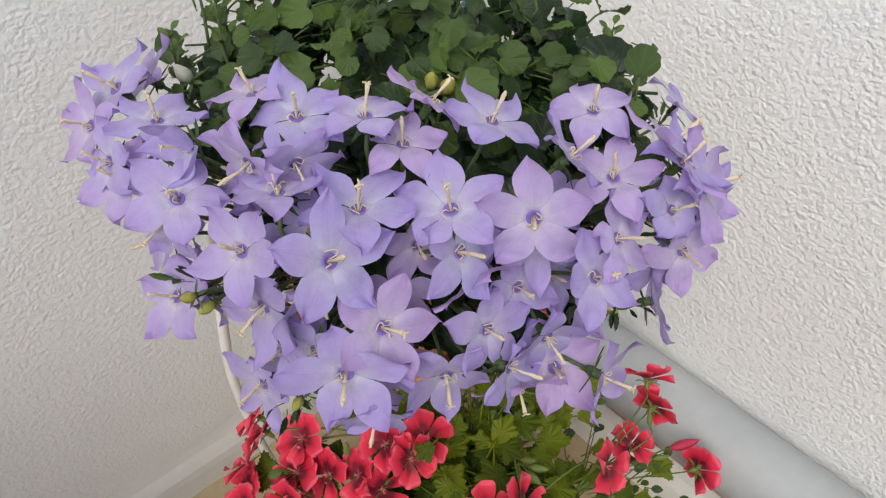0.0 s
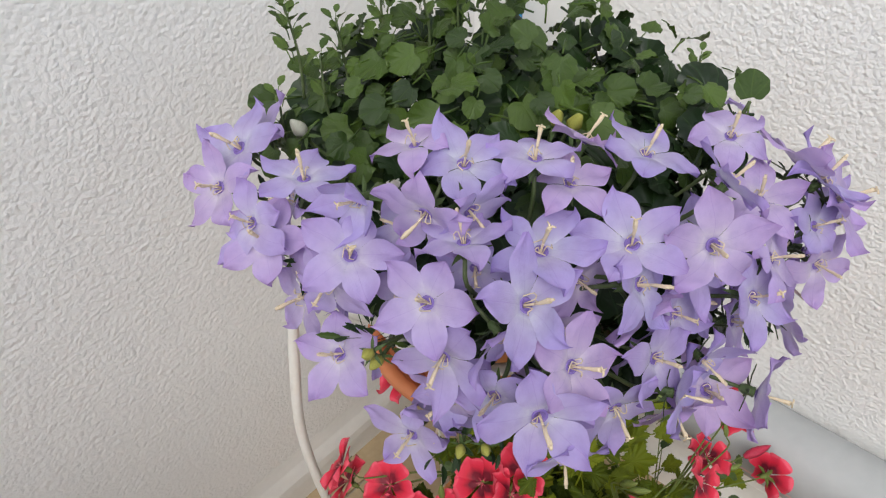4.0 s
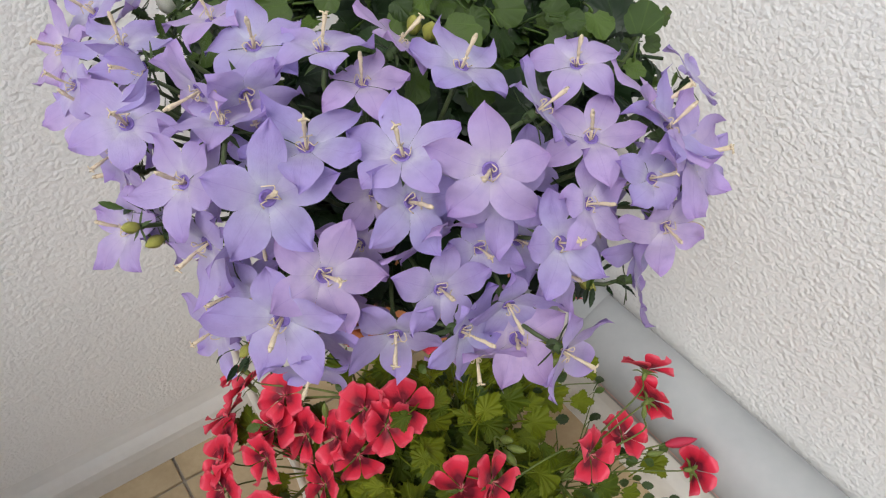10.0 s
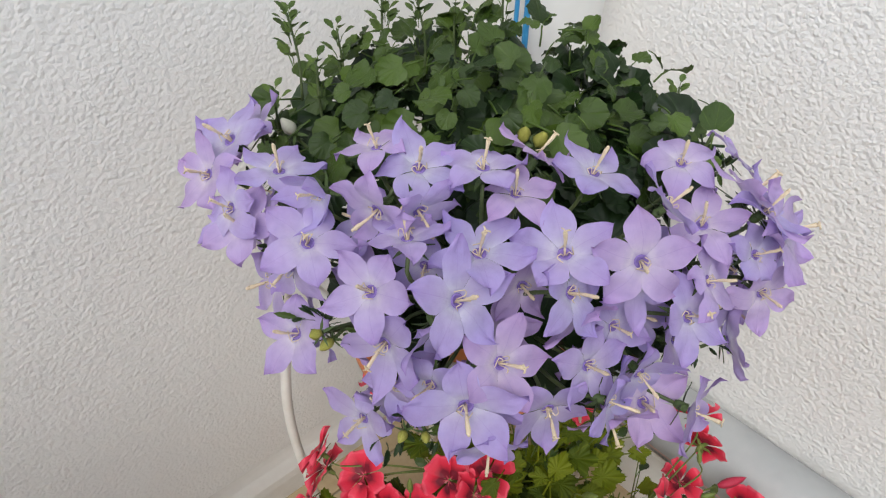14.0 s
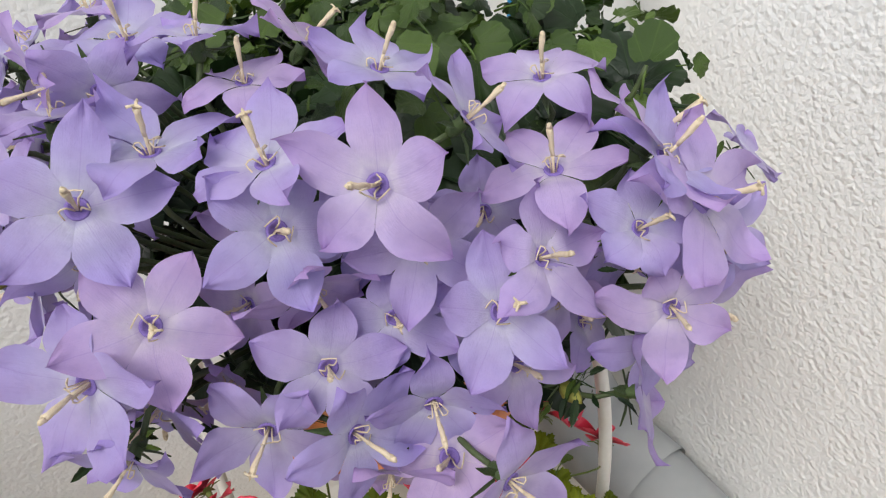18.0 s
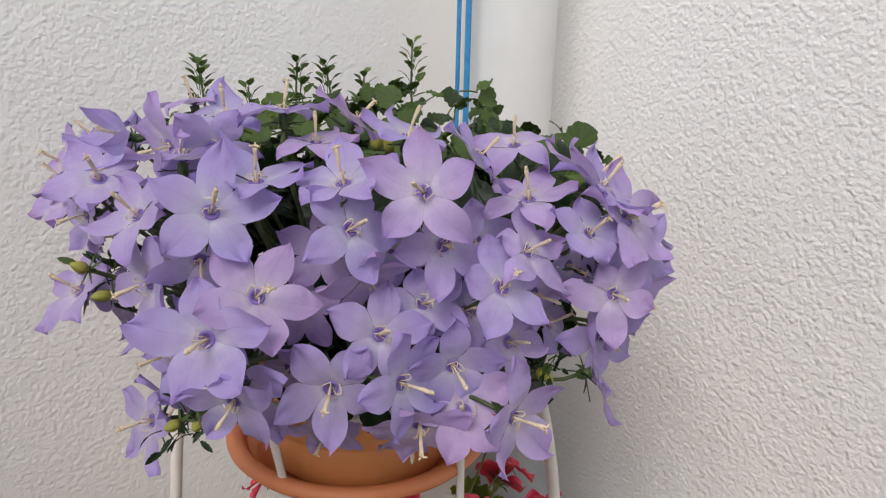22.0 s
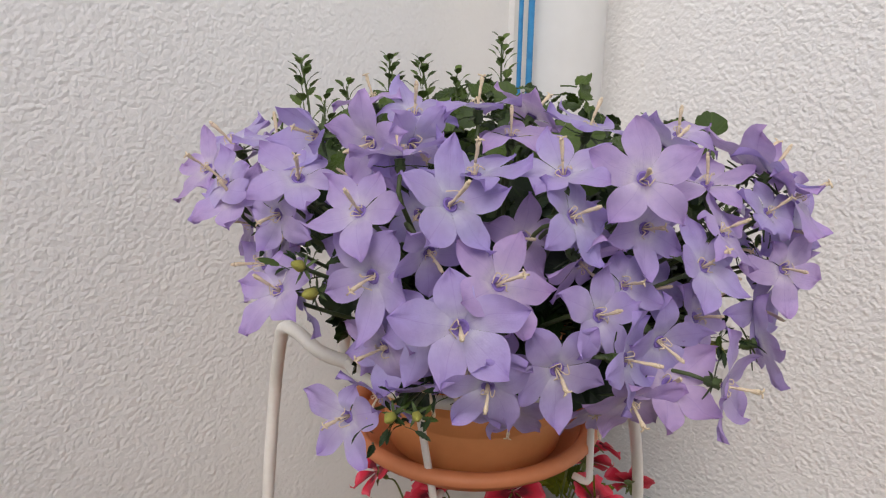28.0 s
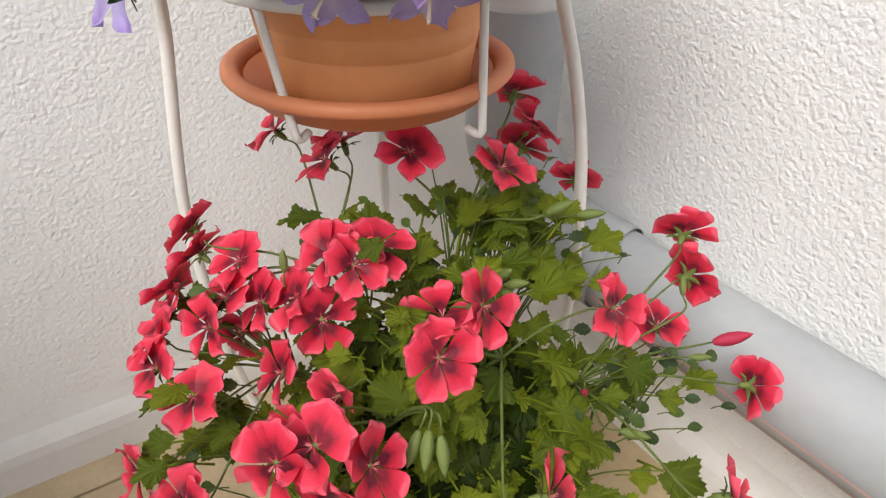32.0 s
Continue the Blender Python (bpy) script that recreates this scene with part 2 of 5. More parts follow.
drain = tagged(new("drainpipe"), "white plastic drainpipe running down the corner and along the wall", "drainpipe")
DOWN = Vector((0.046, 0.527))
RUN_Z, RUN_OFF = 0.199, 0.042
e0 = along_east(0.240, RUN_OFF, RUN_Z)
part("downpipe", tube(bmesh.new(), [(DOWN.x, DOWN.y, 2.7), (DOWN.x, DOWN.y, 1.4), (DOWN.x, DOWN.y, 0.36)], PIPE_R, 32, False), PAINTED_PVC, drain)
elbow_line = bend([(DOWN.x, DOWN.y, 0.40), (DOWN.x, DOWN.y, 0.33), (DOWN.x + 0.004, DOWN.y - 0.002, 0.275), along_east(0.172, 0.056, 0.214), e0], 24)
part("elbow", tube(bmesh.new(), elbow_line, PIPE_R + 0.003, 32, False), GREY_SHADED_PVC, drain)
run = [along_east(s, RUN_OFF, RUN_Z) for s in (0.220, 0.6, 1.0, 1.7)]
part("pipe_run", tube(bmesh.new(), run, PIPE_R, 32, False), GREY_SHADED_PVC, drain)


PIPE_AXIS = (run[1] - run[0]).normalized()
PIPE_OUT = (RIGHT_WALL.to_3x3() @ Vector((0, -1, 0))).normalized()
PIPE_UP = PIPE_OUT.cross(PIPE_AXIS).normalized()
if PIPE_UP.z < 0:
    PIPE_UP.negate()


def print_patch(s0, s1, a0, a1, r=PIPE_R + 0.0004):
    """A printed strip on the pipe, s along it, a degrees round it from the room side upwards."""
    bm = bmesh.new()
    rows = []
    n = 4
    for s in (s0, s1):
        c = run[0] + PIPE_AXIS * s
        rows.append([bm.verts.new(c + r * (math.cos(radians(a0 + (a1 - a0) * k / n)) * PIPE_OUT + math.sin(radians(a0 + (a1 - a0) * k / n)) * PIPE_UP)) for k in range(n + 1)])
    for k in range(n):
        bm.faces.new((rows[0][k], rows[1][k], rows[1][k + 1], rows[0][k + 1]))
    return bm


part("printed_line", print_patch(0.03, 1.3, -34, -29), PINK_PRINT, drain, "faint pink printed line")
part("printed_line", print_patch(0.03, 1.3, -13, -9), PINK_PRINT, drain, "faint pink printed line")
for k in range(7):
    part("printed_bar", print_patch(0.040 + 0.0046 * k, 0.0432 + 0.0046 * k, -25, -16), GREY_PRINT, drain)
for k in range(5):
    part("printed_bar", print_patch(0.092 + 0.0042 * k, 0.0948 + 0.0042 * k, -24, -17), GREY_PRINT, drain)


def cord(x, y, r):
    bm = tube(bmesh.new(), bend([(x, y, 2.6), (x + 0.001, y, 1.4), (x, y, 0.62), (x + 0.0015, y + 0.001, 0.47)], 30), r, 8)
    return tagged(part("cord", bm, BLUE_CORD), "thin blue cord hanging straight down in the corner", "cord", group="blue cords in the corner")


cord(0.0185, 0.484, 0.0024)
cord(0.0112, 0.488, 0.0018)

# floor tiles, 33 cm, laid along the walls
TILE = 0.33
tile_me = mesh_of(box(bmesh.new(), (0.0015, 0.0015, -0.012), (TILE - 0.0015, TILE - 0.0015, 0.0), 0.0012), "tile", [FLOOR_TILE], False)
for i in range(5):
    for j in range(6):
        placed("tile", tile_me, Matrix.Translation((0.095 + (i - 1) * TILE, 0.045 + (j - 1) * TILE, 0.0)), floor)

# ---------------------------------------------------------------- plant stand, pot and saucer
AX, AY = -0.0225, 0.323        # the stand's axis
TERRACOTTA = mat_plain("terracotta_plastic", (0.70, 0.295, 0.105), (0.78, 0.34, 0.13), 16, 0.5, 0.4, 0.08, 160)
SAUCER_MAT = mat_plain("saucer_plastic", (0.58, 0.205, 0.085), (0.66, 0.24, 0.105), 16, 0.5, 0.4, 0.08, 160)
SOIL = mat_plain("soil", (0.03, 0.022, 0.016), (0.07, 0.05, 0.035), 120, 0.95, 0.2, 1.0, 300)

POT_Z = 0.398
pot = tagged(new("flower_pot"), "terracotta coloured plastic flower pot in a white wire stand", "flower pot")
pot.location = (AX, AY, POT_Z)
prof = [(0.0, 0.003), (0.050, 0.003), (0.0535, 0.006)]
prof += [(0.0550, 0.018), (0.0575, 0.0310), (0.0573, 0.0316), (0.0577, 0.0322), (0.0595, 0.0430), (0.0593, 0.0436), (0.0597, 0.0442), (0.0625, 0.062), (0.0640, 0.0720)]
prof += [(0.0672, 0.0735), (0.0680, 0.0760), (0.0695, 0.094), (0.0690, 0.0965), (0.0672, 0.0965), (0.0665, 0.094), (0.060, 0.06)]
part("pot_body", lathe(bmesh.new(), prof, 72), TERRACOTTA, pot)
part("soil", lathe(bmesh.new(), [(0.0, 0.088), (0.035, 0.087), (0.064, 0.084)], 40), SOIL, pot)

saucer = tagged(new("pot_saucer"), "terracotta coloured plastic saucer under the flower pot", "saucer")
saucer.location = (AX - 0.0015, AY + 0.003, POT_Z - 0.002)
saucer.scale = (0.966, 0.966, 1.0)
prof = [(0.0, 0.0), (0.060, 0.0), (0.066, 0.003), (0.0715, 0.011), (0.0735, 0.0125), (0.0795, 0.0135), (0.0822, 0.0165), (0.0815, 0.0200), (0.0780, 0.0218), (0.0735, 0.0205), (0.0700, 0.0150), (0.064, 0.0045), (0.0, 0.003)]
part("saucer_dish", lathe(bmesh.new(), prof[:5] + [(0.0700, 0.0150)] + prof[11:], 80), SAUCER_MAT, saucer)
part("saucer_rim", lathe(bmesh.new(), prof[4:11] + [prof[4]], 80), SAUCER_MAT, saucer)

# the stand: a ring with four wire clips on two bowed uprights
stand = tagged(new("plant_stand"), "white painted wire plant stand with a ring and bowed legs", "plant stand")
RING_Z, RING_R, WIRE = 0.4605, 0.0765, 0.0036
RX, RY = -0.0255, 0.3240
ring_pts = [(RX + RING_R * math.cos(2 * math.pi * k / 72), RY + RING_R * math.sin(2 * math.pi * k / 72), RING_Z) for k in range(73)]
part("ring", tube(bmesh.new(), ring_pts, WIRE, 10, False), WHITE_METAL, stand)


def clip(angle, foot, low=0.3930):
    """A bent wire from the ring down to its foot and in under the saucer."""
    top = Vector((RX + RING_R * math.cos(radians(angle)), RY + RING_R * math.sin(radians(angle)), RING_Z - 0.001))
    end = Vector((foot[0], foot[1], low))
    inward = (Vector((AX, AY, low)) - end).normalized()
    line = [top.lerp(end, k / 6) for k in range(6)] + [end + Vector((0, 0, 0.0025)), end + inward * 0.0012 + Vector((0, 0, 0.0004)), end + inward * 0.004, end + inward * 0.010 + Vector((0, 0, 0.0012))]
    part("clip", tube(bmesh.new(), line, 0.0022, 8), WHITE_METAL, stand)


for a, foot in ((-112, (-0.0450, 0.2590)), (-29, (0.0432, 0.2812)), (70, (0.0025, 0.3940)), (160, (-0.0925, 0.3490))):
    clip(a, foot)


def leg(pts):
    part("leg", tube(bmesh.new(), bend(pts, 80), 0.0041, 10), WHITE_METAL, stand)


# two uprights: each hooks over from the ring, bows out and comes in again towards its foot
leg([(-0.0935, 0.2915, RING_Z), (-0.112, 0.300, 0.4630), (-0.128, 0.312, 0.4700), (-0.1375, 0.321, 0.4690), (-0.1430, 0.330, 0.4560), (-0.153, 0.346, 0.413), (-0.161, 0.346, 0.346), (-0.165, 0.346, 0.295), (-0.163, 0.346, 0.24), (-0.154, 0.346, 0.165), (-0.135, 0.345, 0.09), (-0.128, 0.343, 0.004)])
leg([(0.046, 0.351, RING_Z), (0.055, 0.361, 0.470), (0.068, 0.372, 0.468), (0.080, 0.377, 0.430), (0.091, 0.377, 0.388), (0.100, 0.377, 0.332), (0.1035, 0.377, 0.262), (0.1015, 0.377, 0.205), (0.096, 0.377, 0.16), (0.084, 0.376, 0.09), (0.080, 0.374, 0.004)])
leg([(RX, RY + RING_R, RING_Z), (AX - 0.004, AY + RING_R + 0.012, 0.468), (AX - 0.012, AY + RING_R + 0.028, 0.44), (AX - 0.022, AY + RING_R + 0.036, 0.36), (AX - 0.024, AY + RING_R + 0.034, 0.20), (AX - 0.02, AY + RING_R + 0.02, 0.004)])

# ---------------------------------------------------------------- campanula: materials
def mat_petal():
    m, nt, s = material("bellflower_petal", 0.55, spec=0.25)
    uv = nt.nodes.new("ShaderNodeUVMap").outputs["UV"]
    sep = nt.nodes.new("ShaderNodeSeparateXYZ")
    nt.links.new(uv, sep.inputs[0])
    rnd = nt.nodes.new("ShaderNodeObjectInfo").outputs["Random"]
    c = coords(nt)
    blue = ramp(nt, sep.outputs["Y"], [(0.06, (0.409, 0.347, 0.694)), (0.19, (0.713, 0.706, 0.859)), (0.36, (0.594, 0.549, 0.818)), (0.62, (0.513, 0.449, 0.795)), (0.88, (0.475, 0.391, 0.765)), (1.0, (0.427, 0.325, 0.727))])
    pink = ramp(nt, sep.outputs["Y"], [(0.06, (0.489, 0.350, 0.681)), (0.19, (0.801, 0.700, 0.832)), (0.36, (0.686, 0.542, 0.791)), (0.62, (0.621, 0.468, 0.756)), (0.88, (0.599, 0.424, 0.723)), (1.0, (0.551, 0.363, 0.675))])
    col = mix(nt, math_node(nt, "POWER", rnd, 1.8), blue, pink)
    tint = ramp(nt, noise_tex(nt, c, 70.0, 2), [(0.38, (0.0, 0.0, 0.0)), (0.66, (1.0, 1.0, 1.0))])
    col = mix(nt, math_node(nt, "MULTIPLY", tint, 0.24), col, (0.48, 0.32, 0.58))
    blot = ramp(nt, noise_tex(nt, c, 260.0, 3), [(0.42, (0.0, 0.0, 0.0)), (0.70, (1.0, 1.0, 1.0))])
    col = mix(nt, math_node(nt, "MULTIPLY", blot, 0.20), col, (0.33, 0.25, 0.58))
    mid = math_node(nt, "ABSOLUTE", math_node(nt, "SUBTRACT", sep.outputs["X"], 0.5))
    vein = math_node(nt, "LESS_THAN", mid, 0.010)
    wv = nt.nodes.new("ShaderNodeTexWave")
    wv.wave_type, wv.bands_direction = "BANDS", "X"
    wv.inputs["Scale"].default_value, wv.inputs["Distortion"].default_value, wv.inputs["Detail"].default_value = 2.4, 3.0, 2.0
    nt.links.new(uv, wv.inputs["Vector"])
    fine = math_node(nt, "POWER", wv.outputs["Fac"], 6.0)
    lines = math_node(nt, "ADD", math_node(nt, "MULTIPLY", vein, 0.20), math_node(nt, "MULTIPLY", fine, 0.012))
    col = mix(nt, lines, col, (0.33, 0.20, 0.58))
    # fine branching veins, drawn out along the lobe
    stretch = nt.nodes.new("ShaderNodeVectorMath")
    stretch.operation = "MULTIPLY"
    stretch.inputs[1].default_value = (34.0, 7.0, 1.0)
    nt.links.new(uv, stretch.inputs[0])
    threads = noise_tex(nt, stretch.outputs["Vector"], 1.0, 4, 0.65)
    net = ramp(nt, threads, [(0.36, (1.0, 1.0, 1.0)), (0.50, (0.0, 0.0, 0.0)), (0.64, (0.5, 0.5, 0.5))])
    col = mix(nt, math_node(nt, "MULTIPLY", net, 0.05), col, (0.30, 0.21, 0.52))
    nt.links.new(col, s.inputs["Base Color"])
    bump(nt, s, math_node(nt, "ADD", math_node(nt, "MULTIPLY", threads, 0.4), noise_tex(nt, c, 230.0, 3)), 0.45, 0.0012)
    tr = nt.nodes.new("ShaderNodeBsdfTranslucent")
    nt.links.new(col, tr.inputs["Color"])
    mx = nt.nodes.new("ShaderNodeMixShader")
    mx.inputs["Fac"].default_value = 0.38
    nt.links.new(s.outputs["BSDF"], mx.inputs[1])
    nt.links.new(tr.outputs["BSDF"], mx.inputs[2])
    nt.links.new(mx.outputs["Shader"], nt.nodes["Material Output"].inputs["Surface"])
    return m


def mat_leaf(name, dark, light, spec=0.4, rough=0.42, vein_gain=0.35):
    m, nt, s = material(name, rough, spec=spec)
    uv = nt.nodes.new("ShaderNodeUVMap").outputs["UV"]
    sep = nt.nodes.new("ShaderNodeSeparateXYZ")
    nt.links.new(uv, sep.inputs[0])
    rnd = nt.nodes.new("ShaderNodeObjectInfo").outputs["Random"]
    isl = nt.nodes.new("ShaderNodeNewGeometry").outputs["Random Per Island"]
    pick = math_node(nt, "FRACT", math_node(nt, "ADD", rnd, isl))
    c = coords(nt)
    col = mix(nt, pick, dark, light)
    col = mix(nt, math_node(nt, "MULTIPLY", noise_tex(nt, c, 140.0, 4), 0.5), col, tuple(0.55 * (a + b) / 2 for a, b in zip(dark, light)))
    # veins fan out from the stalk: angle bands in the leaf's own coordinates
    ang = math_node(nt, "ARCTAN2", math_node(nt, "SUBTRACT", sep.outputs["X"], 0.5), math_node(nt, "ADD", sep.outputs["Y"], 0.02))
    band = math_node(nt, "ABSOLUTE", math_node(nt, "SINE", math_node(nt, "MULTIPLY", ang, 5.2)))
    vein = math_node(nt, "POWER", math_node(nt, "SUBTRACT", 1.0, band), 9.0)
    col = mix(nt, math_node(nt, "MULTIPLY", vein, vein_gain), col, tuple(min(1, 1.7 * v) for v in light))
    nt.links.new(col, s.inputs["Base Color"])
    bump(nt, s, math_node(nt, "ADD", math_node(nt, "MULTIPLY", vein, -0.8), math_node(nt, "MULTIPLY", noise_tex(nt, c, 260.0, 3), 0.6)), 0.35, 0.001)
    tr = nt.nodes.new("ShaderNodeBsdfTranslucent")
    nt.links.new(col, tr.inputs["Color"])
    mx = nt.nodes.new("ShaderNodeMixShader")
    mx.inputs["Fac"].default_value = 0.22
    nt.links.new(s.outputs["BSDF"], mx.inputs[1])
    nt.links.new(tr.outputs["BSDF"], mx.inputs[2])
    nt.links.new(mx.outputs["Shader"], nt.nodes["Material Output"].inputs["Surface"])
    return m


PETAL = mat_petal()
THROAT = mat_plain("throat", (0.15, 0.095, 0.34), (0.30, 0.21, 0.54), 300, 0.6, 0.3, 0.3, 900)
STYLE = mat_plain("style", (0.74, 0.56, 0.34), (0.86, 0.77, 0.58), 300, 0.6, 0.3, 0.4, 1500)
CALYX = mat_plain("calyx", (0.045, 0.075, 0.022), (0.085, 0.13, 0.04), 200, 0.5, 0.4, 0.3, 800)
STEM = mat_plain("stem", (0.05, 0.075, 0.025), (0.10, 0.13, 0.05), 120, 0.5, 0.4, 0.2, 800)
BUD = mat_plain("bud", (0.26, 0.27, 0.05), (0.42, 0.40, 0.09), 200, 0.55, 0.3, 0.3, 700)
BELL_LEAF = mat_leaf("bellflower_leaf", (0.012, 0.034, 0.006), (0.098, 0.165, 0.022), 0.45, 0.36, 0.14)
# the gaps' shade is put into this green; dark sepals use it too
DARK_LEAF = mat_leaf("bellflower_shade_and_sepal_leaf", (0.008, 0.022, 0.006), (0.026, 0.056, 0.014))


# ---------------------------------------------------------------- campanula: flowers
def shape(q):
    """Half-width of a lobe along its length, 1 at its widest."""
    return float(np.interp(q, (0.0, 0.42, 0.50, 0.58, 0.68, 0.78, 0.86, 0.93, 0.975, 1.0), (2.0, 0.96, 0.98, 1.0, 0.93, 0.75, 0.52, 0.28, 0.11, 0.0)))


def corolla(R, reach, swing, lifts, seed, bell=0.17):
    """Five fused pointed lobes round a shallow throat; reach, swing and lifts: each lobe's length, turn and height."""
    rng = random.Random(seed)
    bm = bmesh.new()
    uvl = bm.loops.layers.uv.new("UVMap")
    NS, NW = 11, 8
    for k in range(5):
        L = R * reach[k] * 1.03
        a0 = 2 * math.pi * k / 5
        curl, twist, fold = rng.uniform(-0.12, 0.10) + (rng.uniform(-0.2, 0.12) if lifts[k] == 0 else 0.0), rng.uniform(-0.30, 0.30), rng.uniform(-0.10, 0.16)
        lift = lifts[k] + rng.uniform(-0.04, 0.04)
        wid = rng.uniform(0.92, 1.10)
        grid = []
        for i in range(NS + 1):
            s = i / NS
            r = 0.11 * R + (L - 0.11 * R) * s
            q = r / L
            w = min(R * wid * 0.325 * shape(q), r * math.tan(math.radians(36)) * (1.0 if q < 0.42 else 1.0 + 0.8 * (q - 0.42)))
            turn = a0 + swing[k] * max(0.0, min(1.0, (q - 0.36) / 0.40))
            row = []
            for j in range(NW + 1):
                u = 2 * j / NW - 1
                x, y = r, w * u
                free = max(0.0, (q - 0.38) / 0.62)
                z = bell * R * math.sin(min(1.0, q / 0.62) * math.pi / 2) + R * (lift * (0.4 * free + 0.6 * free * free) + curl * free * (1 - free) * 1.6)
                z += R * (fold * u * u * free * 0.9 - 0.05 * (1 - min(1, abs(u) * 4)) * free) + R * twist * u * free * 0.45
                z += R * (0.026 * math.sin(9 * q + 5 * u + seed) + 0.045 * math.sin(13 * q + 2.5 * k + seed) * abs(u)) * free
                c, sn = math.cos(turn), math.sin(turn)
                row.append((bm.verts.new((x * c - y * sn, x * sn + y * c, z)), (0.5 + 0.5 * u * w / (0.330 * R), q)))
            grid.append(row)
        for i in range(NS):
            for j in range(NW):
                q4 = [grid[i][j], grid[i + 1][j], grid[i + 1][j + 1], grid[i][j + 1]]
                try:
                    f = bm.faces.new([v for v, _ in q4])
                except ValueError:
                    continue
                for lp, (_, t) in zip(f.loops, q4):
                    lp[uvl].uv = t
    bmesh.ops.remove_doubles(bm, verts=bm.verts, dist=R * 0.004)
    return bm


def style_mesh(R, seed, length=0.66):
    """A pale style with a three-lobed tip, and withered curled stamens at its foot."""
    rng = random.Random(seed)
    bm = bmesh.new()
    L = R * length
    a = rng.uniform(0, 6.28)
    bx, by = math.cos(a) * L * 0.13, math.sin(a) * L * 0.13
    pts = [(0, 0, -0.05 * R), (bx * 0.15, by * 0.15, L * 0.3), (bx * 0.5, by * 0.5, L * 0.65), (bx, by, L)]
    line = bend(pts, 9)
    tube(bm, line[:5], 0.019 * R, 6, True, 0.024 * R)
    tube(bm, line[4:], 0.026 * R, 7, True, 0.044 * R)
    tip = line[-1]
    d = (line[-1] - line[-2]).normalized()
    side = d.cross(Vector((0.3, 0.8, 0.1))).normalized()
    if seed in (1, 3):
        for k in range(3):
            o = (Matrix.Rotation(2.094 * k + a, 3, d) @ side)
            tube(bm, [tip - d * R * 0.02, tip + (d * 0.8 + o * 0.5) * R * 0.06, tip + (d * 0.6 + o * 1.3) * R * 0.075], 0.026 * R, 5, True, 0.015 * R)
    else:
        tube(bm, [tip - d * R * 0.01, tip + d * R * 0.045, tip + d * R * 0.07], 0.042 * R, 7, True, 0.024 * R)
    for v in bm.verts:   # mealy surface of the club
        if v.co.z > 0.45 * L:
            v.co += Vector((rng.uniform(-1, 1), rng.uniform(-1, 1), rng.uniform(-1, 1))) * 0.009 * R
    return bm


def stamen_mesh(R, seed):
    rng = random.Random(seed)
    bm = bmesh.new()
    for k in range(3):
        a = 2 * math.pi * k / 3 + rng.uniform(-0.5, 0.5)
        r1, h = rng.uniform(0.12, 0.20) * R, rng.uniform(0.16, 0.30) * R
        c, s = math.cos(a), math.sin(a)
        c2, s2 = math.cos(a + rng.uniform(0.5, 1.6)), math.sin(a + rng.uniform(0.5, 1.6))
        tube(bm, bend([(0.03 * R * c, 0.03 * R * s, 0), (0.5 * r1 * c, 0.5 * r1 * s, h), (r1 * c, r1 * s, h * 0.85), (r1 * c2, r1 * s2, h * 0.6)], 7), 0.012 * R, 5, True, 0.010 * R)
    return bm


def throat_mesh(R):
    bm = bmesh.new()
    prof = [(0.0, -0.03 * R), (0.06 * R, -0.02 * R), (0.100 * R, 0.020 * R), (0.128 * R, 0.038 * R), (0.150 * R, 0.032 * R), (0.158 * R, 0.018 * R)]
    return lathe(bm, prof, 15)


def calyx_mesh(R, seed):
    """Green cup and five narrow sepals behind the flower."""
    rng = random.Random(seed)
    bm = bmesh.new()
    lathe(bm, [(0.0, -0.30 * R), (0.07 * R, -0.29 * R), (0.11 * R, -0.20 * R), (0.10 * R, -0.06 * R), (0.115 * R, 0.0)], 8)
    for k in range(5):
        a = 2 * math.pi * (k + 0.5) / 5 + rng.uniform(-0.2, 0.2)
        c, s = math.cos(a), math.sin(a)
        L = R * rng.uniform(0.42, 0.6)
        pts = [(0.10 * R, -0.12 * R), (0.55 * L, -0.14 * R), (L, -0.10 * R + rng.uniform(-0.15, 0.05) * R)]
        vs = []
        for (r, z), w in zip(pts, (0.05 * R, 0.06 * R, 0.004 * R)):
            vs.append([bm.verts.new((r * c - w * t * s, r * s + w * t * c, z - (0.02 * R if t == 0 else 0))) for t in (-1, 0, 1)])
        for i in range(2):
            for j in range(2):
                bm.faces.new((vs[i][j], vs[i + 1][j], vs[i + 1][j + 1], vs[i][j + 1]))
    return bm


campanula = tagged(new("bellflower_plant"), "lavender bellflower plant in full bloom, filling its terracotta pot", "potted plant")
CORE = Vector((AX + 0.005, AY - 0.03, POT_Z + 0.10))
STYLES = [mesh_of(style_mesh(1.0, s), "style", [STYLE]) for s in range(5)]
STAMENS = [mesh_of(stamen_mesh(1.0, s), "stamen_ring", [STYLE]) for s in range(4)]
CALYXES = [mesh_of(calyx_mesh(1.0, s), "calyx", [CALYX]) for s in range(4)]
THROAT_ME = mesh_of(throat_mesh(1.0), "throat", [THROAT])
bloom_count = 0


def facing(az, el):
    """A turn whose z axis points along the given azimuth and elevation."""
    th, ph = radians(az), radians(el)
    n = Vector((math.cos(ph) * math.cos(th), math.cos(ph) * math.sin(th), math.sin(ph)))
    e1 = Vector((-math.sin(th), math.cos(th), 0))
    e2 = n.cross(e1)
    return Matrix((e1, e2, n)).transposed().to_4x4()


def stalk(base, tip, axis, r0=0.0011, r1=0.0009, sag=0.02):
    bm = bmesh.new()
    b, t, ax = Vector(base), Vector(tip), Vector(axis)
    mid = (b + t) / 2 + Vector((0, 0, -sag * 0.2)) - ax * 0.012
    tube(bm, bend([b, mid, t - ax * 0.012, t], 10), r0, 6, True, r1)
    return bm


